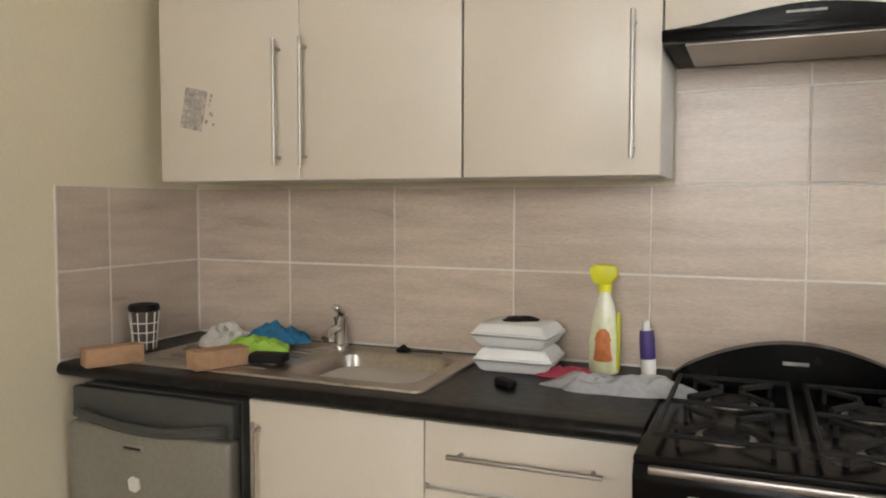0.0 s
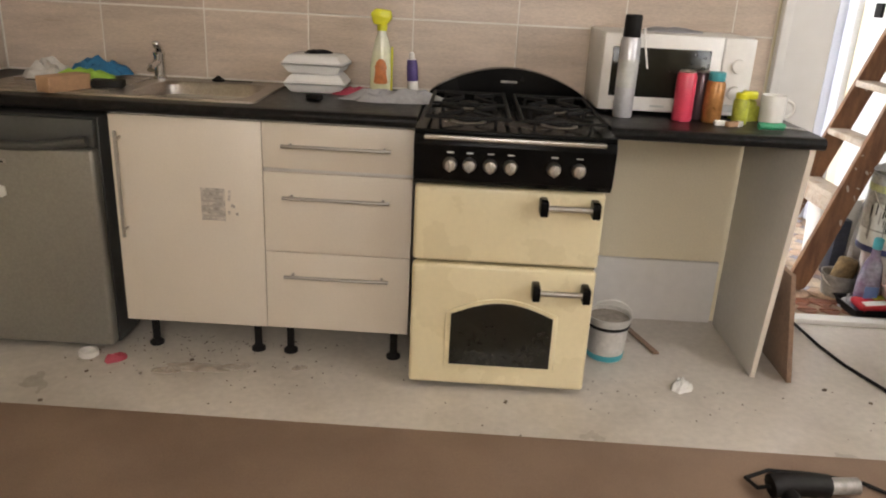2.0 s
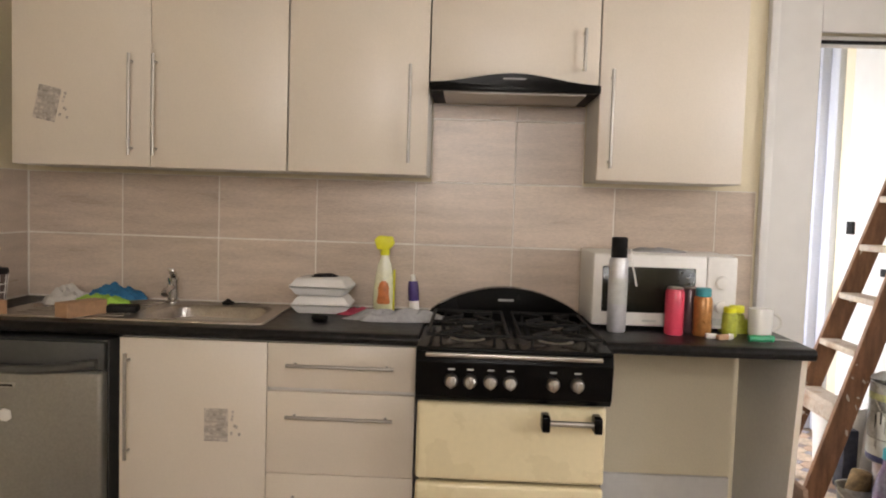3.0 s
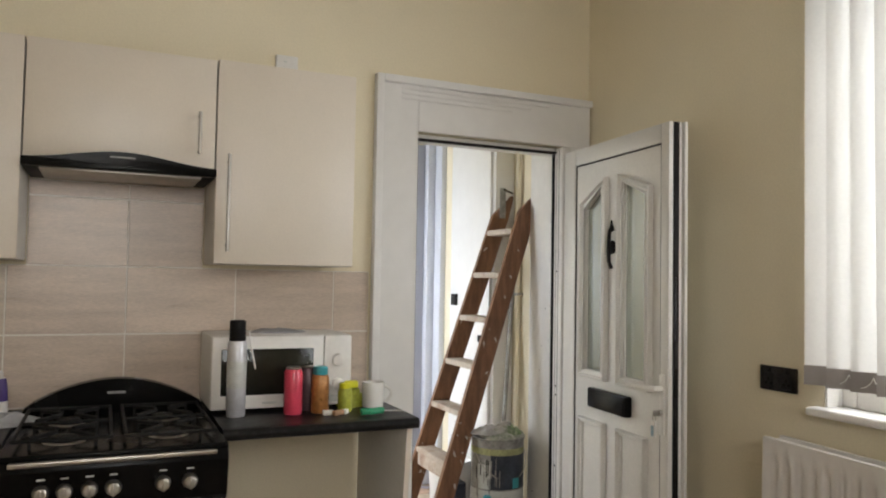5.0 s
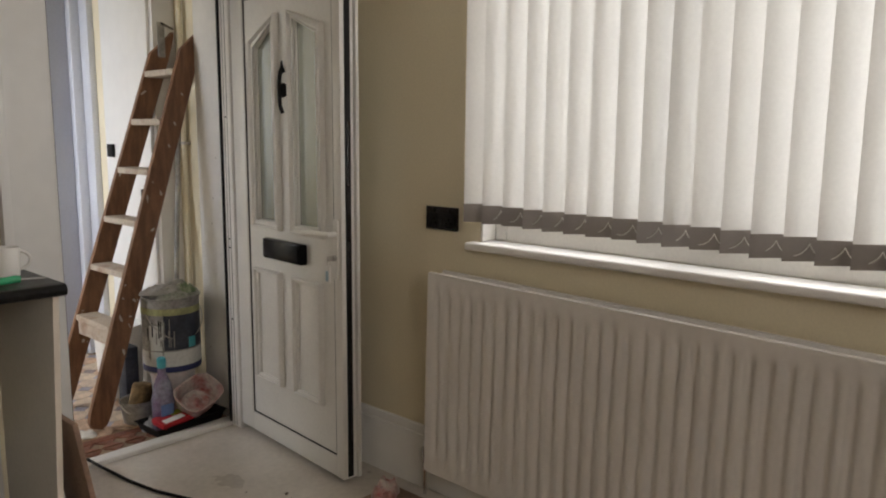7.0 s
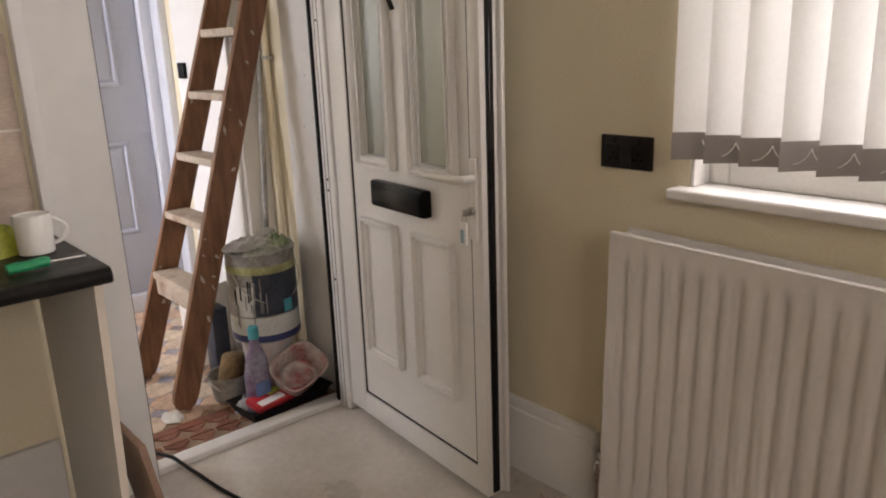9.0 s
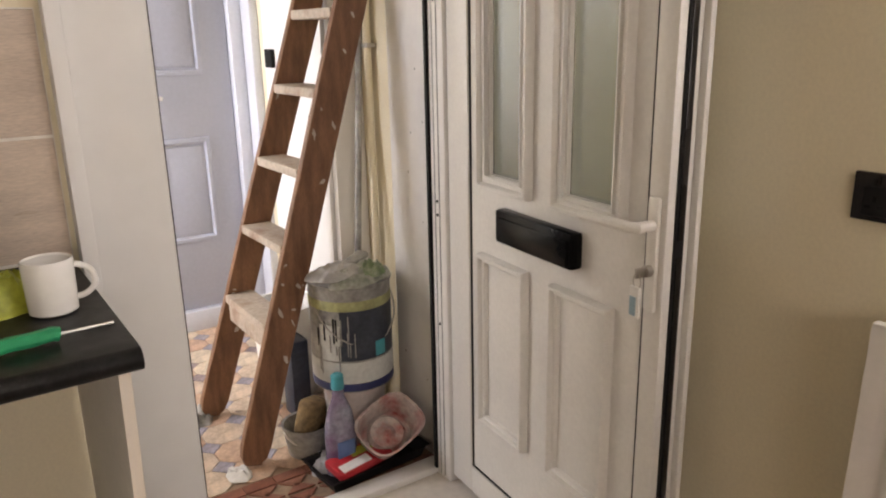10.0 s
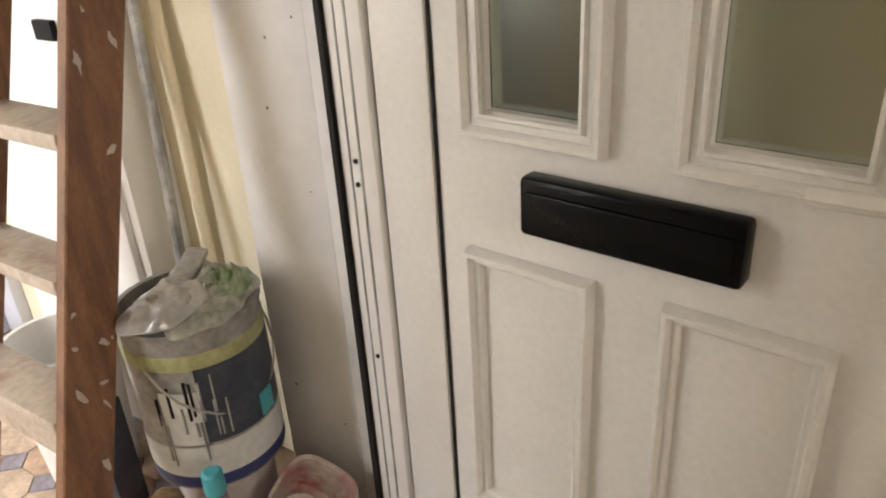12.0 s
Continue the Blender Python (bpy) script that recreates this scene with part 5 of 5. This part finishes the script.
def build_ladder():
    l = thing("step_ladder", "old paint-splashed wooden step ladder leaning on the wall", "ladder", (2.8, 0.6, 0))
    foot, top = Vector((2.772, 0, 0.0)), Vector((3.318, 0, 1.875))
    way = (top - foot).normalized()
    nor = Vector((way.z, 0, -way.x))

    def at(s, across, y):
        p = foot + way * s + nor * across
        return Vector((p.x, y, p.z))

    L = (top - foot).length
    yn, yf = (0.405, 0.332), (0.85, 0.64)
    for ya, yb, side in ((yn[0], yn[1], 1), (yf[0], yf[1], -1)):
        bm = bmesh.new()
        rings = []
        for s, w in ((0.0, 0.026), (0.02, 0.043), (0.06, 0.050), (L - 0.14, 0.050), (L - 0.02, 0.012), (L, 0.006)):
            y = ya + (yb - ya) * s / L
            rings.append([bm.verts.new(at(s, o + (0.03 if s > L - 0.05 else 0), y + t)) for o, t in ((-w, 0), (w, 0), (w, 0.028 * side), (-w, 0.028 * side))])
        for a, b in zip(rings, rings[1:]):
            for k in range(4):
                bm.faces.new((a[k], a[(k + 1) % 4], b[(k + 1) % 4], b[k]))
        bm.faces.new(rings[0])
        bm.faces.new(rings[-1])
        bmesh.ops.translate(bm, vec=(0, 0, 0.012), verts=bm.verts)
        bmesh.ops.bevel(bm, geom=bm.edges[:], offset=0.003, segments=1, affect="EDGES")
        st = part("stile", bm, WOOD, l, "brown timber stile")
        rnd = random.Random(70 + side)
        for k in range(15 if side > 0 else 8):
            s, o = rnd.uniform(0.1, L - 0.25), rnd.choice((-1, -1, 1, 0.3)) * abs(rnd.gauss(0.032, 0.008))
            y = ya + (yb - ya) * s / L - (0 if side > 0 else 0.028)
            wsp, hsp, lean = rnd.uniform(0.003, 0.010), rnd.choice((0.004, 0.006, 0.008, 0.016)) * rnd.uniform(0.7, 1.3), rnd.uniform(-0.8, 0.8)
            b2 = bmesh.new()
            rim = []
            for t in [j * math.pi / 4 for j in range(8)]:
                q = rnd.uniform(0.35, 1.3)
                rim.append((s + hsp * math.sin(t) * q, max(min(o + (wsp * math.cos(t) + lean * hsp * math.sin(t)) * q, 0.042), -0.042)))
            front = [b2.verts.new(at(u, v, y - 0.0014) + Vector((0, 0, 0.012))) for u, v in rim]
            back = [b2.verts.new(at(u, v, y + 0.001) + Vector((0, 0, 0.012))) for u, v in rim]
            b2.faces.new(front)
            for j in range(8):
                b2.faces.new((front[j], front[(j + 1) % 8], back[(j + 1) % 8], back[j]))
            part("paint_splash", b2, SPLASH, st, "dried paint")
    for z in (0.47, 0.72, 0.955, 1.195, 1.43, 1.665):
        s = (z - 0.012) / way.z
        y0, y1 = yn[0] + (yn[1] - yn[0]) * s / L + 0.026, yf[0] + (yf[1] - yf[0]) * s / L - 0.026
        c = at(s, 0, 0)
        t = part("tread", box(c.x - 0.055, c.x + 0.048, y0, y1, z - 0.016, z + 0.014, 0.005), TREAD, l, "paint-splashed tread")
        if z < 0.5:
            part("apron", box(c.x - 0.045, c.x - 0.025, y0, y1, z - 0.085, z - 0.013, 0.003), TREAD, t)
    part("hinge_rod", tube([(3.22, 0.48, 1.895), (3.35, 0.62, 1.895)], 0.006, 8), NICKEL, l, "rusty iron rod")
    part("hinge_plate", box(3.262, 3.30, 0.606, 0.613, 1.75, 1.92, 0.003), GREYTIN, l, "worn iron hinge plate")


build_ladder()


def build_tins():
    x, y = 3.135, 0.365
    t0 = thing("paint_tub", "pale paint tub smeared pink under another tin", "paint tub", (x, y, 0))
    part("tub", lathe([(0.09, 0), (0.095, 0.005), (0.105, 0.225), (0.108, 0.23), (0.108, 0.24), (0.02, 0.242)], (x, y, 0.0), 28), PALETUB, t0)
    c = thing("paint_tin", "large spattered paint tin with navy and pale label", "paint tin", (x, y, 0.243))
    z = 0.243
    part("tin", lathe([(0.124, 0), (0.135, 0.004), (0.135, 0.35), (0.139, 0.352), (0.139, 0.362), (0.128, 0.362), (0.125, 0.33), (0.02, 0.328)], (x, y, z), 32), GREYTIN, c)
    def sector(r, z0, z1, a0, a1, n=14):
        bm = bmesh.new()
        ring = [[bm.verts.new((x + rr * math.cos(radians(a0 + (a1 - a0) * k / n)), y + rr * math.sin(radians(a0 + (a1 - a0) * k / n)), z + zz)) for rr, zz in ((r - 0.002, z0), (r, z0), (r, z1), (r - 0.002, z1))] for k in range(n + 1)]
        for p, q in zip(ring, ring[1:]):
            for j in range(4):
                bm.faces.new((p[j], q[j], q[(j + 1) % 4], p[(j + 1) % 4]))
        bm.faces.new(ring[0])
        bm.faces.new(ring[-1])
        return bm

    part("navy_band", sector(0.1364, 0.115, 0.283, 228, 400), NAVY, c, "navy label")
    part("pale_panel", sector(0.1364, 0.115, 0.235, 196, 227), PALELABEL, c, "pale label")
    part("pale_band", sector(0.1364, 0.036, 0.108, 150, 400, 26), PALELABEL, c, "pale label")
    part("blue_band", lathe([(0.1353, 0), (0.1364, 0.002), (0.1364, 0.024), (0.1353, 0.026)], (x, y, z + 0.008), 32), mat("dark_blue_band", (0.03, 0.04, 0.14), 0.4), c)
    part("yellow_band", lathe([(0.1353, 0), (0.1362, 0.002), (0.1362, 0.03), (0.1353, 0.032)], (x, y, z + 0.283), 32), mat("dull_yellow", (0.42, 0.42, 0.20), 0.5, var=0.25, scale=20), c)
    rnd = random.Random(3)
    for k in range(14):
        a, zz, h = math.radians(rnd.uniform(175, 250)), rnd.uniform(0.16, 0.27), rnd.uniform(0.03, 0.11)
        p = (x + 0.137 * math.cos(a), y + 0.137 * math.sin(a))
        part("paint_drip", tube([(*p, z + zz), (*p, z + zz - h * 0.5), (*p, z + max(zz - h, 0.01))], rnd.uniform(0.0015, 0.0032), 6), GREYTIN if k % 4 else RUBBER, c, "dried drip")
    part("teal_patch", turned(box(-0.003, 0.003, -0.02, 0.02, 0, 0.05, 0.001), pose(x + 0.135 * math.cos(math.radians(285)), y + 0.135 * math.sin(math.radians(285)), z + 0.12, 0, 0, 285)), TEAL, c)
    part("bail", tube([(x + 0.140 * math.cos(t), y - 0.03 - 0.10 * math.sin(t), z + 0.29 - 0.13 * math.sin(t)) for t in [math.pi * k / 12 for k in range(13)]], 0.0028, 6), STEEL, c, "wire bail")
    solid("stiff_rag", crumple(x + 0.01, y - 0.03, z + 0.362, 0.125, 0.10, 0.035, 81, 0.5, 18, 0.8), PAINTRAG, "paint-stiffened rag spread over the tin", "rag")
    solid("foil_sheet", crumple(x - 0.065, y - 0.035, z + 0.385, 0.09, 0.07, 0.035, 83, 0.3, 14, 0.45), mat("crumpled_foil", (0.55, 0.54, 0.52), 0.32, 0.6, var=0.2, scale=14, fine=50, bump=0.5), "crumpled silvery film heaped on the tin", "film")
    solid("green_rag", crumple(x + 0.045, y - 0.06, z + 0.378, 0.06, 0.05, 0.028, 84, 0.9, 14, 0.9), mat("paint_green_rag", (0.20, 0.30, 0.14), 0.8, var=0.3, scale=22, bump=0.4, col2=(0.40, 0.44, 0.32)), "green paint-soaked rag on the tin", "rag")
    solid("brush", turned(box(-0.07, 0.05, -0.022, 0.022, 0, 0.018, 0.006), pose(x + 0.05, y + 0.035, z + 0.393, 6, -8, 30)), GREYTIN, "paint-caked brush on the rag", "brush")
    solid("scraper_pole", tube([(3.21, 0.535, 0.0), (3.27, 0.548, 0.6), (3.35, 0.605, 1.40)], 0.012, 10), GREYTIN, "grey metal pole leaning on the wall behind the tin", "pole")


build_tins()


def build_hall_clutter():
    b = thing("detergent_bottle", "clear purple detergent bottle with a teal cap", "bottle", (3.0, 0.20, 0.0))
    bm = turned(lathe([(0.04, 0), (0.046, 0.008), (0.046, 0.15), (0.036, 0.22), (0.018, 0.27), (0.016, 0.30)], (0, 0, 0), 20), pose(3.0, 0.215, 0.0) @ Matrix.Diagonal((1.15, 0.8, 1, 1)))
    part("bottle", bm, mat("purple_detergent", (0.20, 0.10, 0.20), 0.2, var=0.3, scale=7, col2=(0.36, 0.36, 0.44)), b)
    part("cap", lathe([(0.019, 0), (0.021, 0.004), (0.020, 0.045), (0.014, 0.05)], (3.0, 0.215, 0.298), 16), TEAL, b, "teal cap")
    part("label", turned(box(-0.03, 0.03, -0.040, -0.036, 0.03, 0.13, 0.001), pose(3.0, 0.215, 0.0)), mat("blue_label", (0.12, 0.20, 0.42), 0.4), b)
    t = thing("paint_tray", "black roller tray lying by the threshold", "paint tray", (3.09, 0.2, 0))
    loops = []
    bm = bmesh.new()
    for w, d, h in ((0.165, 0.075, 0.0), (0.180, 0.090, 0.045), (0.190, 0.100, 0.047), (0.176, 0.086, 0.043), (0.160, 0.07, 0.008)):
        loops.append([bm.verts.new((sx * w, sy * d, h)) for sx, sy in ((-1, -1), (1, -1), (1, 1), (-1, 1))])
    for a, c in zip(loops, loops[1:]):
        for k in range(4):
            bm.faces.new((a[k], a[(k + 1) % 4], c[(k + 1) % 4], c[k]))
    bm.faces.new(loops[0])
    bm.faces.new(loops[-1])
    part("tray", turned(bm, pose(3.085, 0.205, 0.001, 0, 0, 4)), RUBBER, t)
    r = thing("red_packet", "shiny red and white packet lying in the tray", "packet", (3.03, 0.18, 0.04))
    part("packet", turned(box(-0.10, 0.10, -0.05, 0.05, 0, 0.032, 0.010), pose(3.035, 0.165, 0.045, 6, -4, 6)), RED, r)
    part("white_flash", turned(box(-0.085, 0.02, -0.046, -0.01, 0.0325, 0.034), pose(3.035, 0.165, 0.045, 6, -4, 6)), PAPER, r)
    part("green_flash", turned(box(-0.02, 0.06, 0.0, 0.035, 0.0325, 0.034), pose(3.035, 0.165, 0.045, 6, -4, 6)), OLIVE, r)
    tub = thing("plastic_tub", "tilted clear plastic tub smeared with red paint", "tub", (3.2, 0.2, 0.05))
    bm = bmesh.new()
    loops = []
    for w, h in ((0.078, 0.0), (0.084, 0.004), (0.105, 0.095), (0.112, 0.098), (0.103, 0.096), (0.08, 0.012)):
        loops.append([bm.verts.new((w * (abs(math.cos(a)) ** 0.6) * math.copysign(1, math.cos(a)), 0.78 * w * (abs(math.sin(a)) ** 0.6) * math.copysign(1, math.sin(a)), h)) for a in [k * math.pi / 12 for k in range(24)]])
    for a, c in zip(loops, loops[1:]):
        for k in range(24):
            bm.faces.new((a[k], a[(k + 1) % 24], c[(k + 1) % 24], c[k]))
    bm.faces.new(loops[0])
    bm.faces.new(loops[-1])
    part("tub", turned(bm, pose(3.15, 0.190, 0.088, 34, -16, 10)), PINKTUB, tub)
    part("dried_paint", turned(lathe([(0.066, 0.020), (0.055, 0.034), (0.03, 0.028), (0.01, 0.042)], (0, 0, 0), 18), pose(3.15, 0.190, 0.088, 34, -16, 10)), PINKTUB, tub)
    tb2 = thing("scrap_tub", "grey plastic tub holding a brown sponge", "tub", (2.965, 0.40, 0))
    part("tub", lathe([(0.062, 0), (0.066, 0.004), (0.080, 0.10), (0.084, 0.102), (0.084, 0.112), (0.076, 0.11), (0.062, 0.02), (0.01, 0.018)], (2.965, 0.40, 0), 24), GREYTIN, tb2)
    part("bail", tube([(2.965 + 0.083 * math.cos(t), 0.40 - 0.06 * math.sin(t), 0.10 - 0.055 * math.sin(t)) for t in [math.pi * k / 10 for k in range(11)]], 0.003, 6), PWHITE, tb2, "white bail handle")
    solid("sponge", turned(box(-0.05, 0.05, -0.035, 0.035, 0, 0.13, 0.018, 3), pose(2.97, 0.41, 0.055, 8, 14, 30)), mat("brown_sponge", (0.26, 0.17, 0.08), 0.9, var=0.3, scale=30, bump=0.5), "brown sponge standing in a tub", "sponge")
    solid("pouch", crumple(2.965, 0.27, 0.0, 0.06, 0.05, 0.06, 92, 0.9, 14, 0.3), GCLOTH, "grey crumpled cloth by the tray", "cloth")
    solid("dark_carton", box(3.02, 3.09, 0.63, 0.72, 0.0, 0.30, 0.004), NAVY, "small dark carton behind the tin", "carton")
    wt = thing("white_tub", "white plastic tub behind the ladder", "tub", (3.10, 0.86, 0))
    part("tub", lathe([(0.10, 0), (0.105, 0.006), (0.125, 0.36), (0.13, 0.362), (0.13, 0.378), (0.118, 0.378), (0.10, 0.03), (0.02, 0.028)], (3.10, 0.86, 0), 28), PWHITE, wt)
    solid("rubble", crumple(2.735, 0.84, 0.0, 0.05, 0.06, 0.03, 94, 0, 12, 1.2), GREYTIN, "grey lump of plaster by the ladder foot", "plaster")
    solid("ladder_scrap", crumple(2.72, 0.40, 0.0, 0.04, 0.05, 0.012, 95, 0, 10, 1.0), WCLOTH, "pale dust by the ladder foot", "dust")


build_hall_clutter()


# ---- wall and floor tiles ----
def tiled_wall(parent, rects, plane, at, depth):
    for a, b, z0, z1 in rects:
        g = 0.0024
        if plane == "y":
            bm = box(a + g, b - g, at - depth, at, z0 + g, z1 - g, 0.0012, 1)
        else:
            bm = box(at, at + depth, a + g, b - g, z0 + g, z1 - g, 0.0012, 1)
        ob = new("tile", mesh_of("tile", bm, TILE, 35))
        ob.parent = parent


xs = [XL + 0.009, -0.264, 0.136, 0.537, 0.938, 1.334, 1.735, 2.137, 2.292]
rows = [(0.916, 1.174), (1.176, 1.4275)]
rects = [(a, b, z0, z1) for z0, z1 in rows for a, b in zip(xs, xs[1:])]
rects += [(a, b, z0, z1) for z0, z1 in ((1.4295, 1.6805), (1.6825, 1.740)) for a, b in ((0.998, 1.334), (1.334, 1.606))]
gb = box(XL + 0.001, 2.2915, -0.0068, -0.0005, 0.912, 1.4285)
box(0.998, 1.605, -0.0068, -0.0005, 1.4286, 1.741, bm=gb)
solid("trim_grout_north", gb, GROUT, "pale grout bed of the wall tiles", "grout", "structure")
tiled_wall(wall_n, rects, "y", -0.0068 + 0.004, 0.0052)
ys = [-0.606, -0.412, -0.012]
gb = box(XL + 0.0005, XL + 0.0068, -0.606, -0.008, 0.912, 1.4285)
solid("trim_grout_west", gb, GROUT, "pale grout bed of the side wall tiles", "grout", "structure")
tiled_wall(wall_w, [(a, b, z0, z1) for z0, z1 in rows for a, b in zip(ys, ys[1:])], "x", XL + 0.0028, 0.0052)


def flat_tile(name, outline, material, height=0.005):
    bm = bmesh.new()
    a = [bm.verts.new((x, y, 0)) for x, y in outline]
    b = [bm.verts.new((x * 0.985, y * 0.985, height)) for x, y in outline]
    bm.faces.new(b)
    for k in range(len(a)):
        j = (k + 1) % len(a)
        bm.faces.new((a[k], a[j], b[j], b[k]))
    me = mesh_of(name, bm, material, 35)
    return me


p, c = 0.145, 0.043
octa = [(p / 2 - c, -p / 2), (p / 2, -p / 2 + c), (p / 2, p / 2 - c), (p / 2 - c, p / 2), (-p / 2 + c, p / 2), (-p / 2, p / 2 - c), (-p / 2, -p / 2 + c), (-p / 2 + c, -p / 2)]
m_oct = flat_tile("tile", [(x * 0.985, y * 0.985) for x, y in octa], HALLTILE)
m_dot = flat_tile("tile", [(0.041, 0), (0, 0.041), (-0.041, 0), (0, -0.041)], HALLDOT)
m_tri = flat_tile("tile", [(-0.046, -0.0), (0.046, 0.0), (0.0, 0.046)], HALLRED)
m_tri2 = flat_tile("tile", [(0.046, 0.046), (-0.046, 0.046), (0.0, 0.0)], HALLPALE)
m_sq = flat_tile("tile", [(-0.049, -0.022), (0.049, -0.022), (0.049, 0.022), (-0.049, 0.022)], HALLRED)


def lay(me, x, y, turn=0):
    ob = new("tile", me)
    ob.matrix_basis = pose(x, y, -0.005, 0, 0, turn)
    ob.parent = hall_floor


for i in range(12):
    for j in range(11):
        x, y = 1.68 + p / 2 + i * p, 0.33 + p / 2 + j * p
        if x < HX1 - 0.05 and y < 1.71:
            lay(m_oct, x, y)
            if j < 10:
                lay(m_dot, x + p / 2, y + p / 2)
for i in range(9):
    x = 2.40 + 0.05 + i * 0.1
    lay(m_sq, x, 0.304)
    for k in range(2):
        lay(m_tri, x, 0.115 + k * 0.085 + 0.005, 0)
        lay(m_tri, x, 0.115 + k * 0.085 + 0.075, 180)
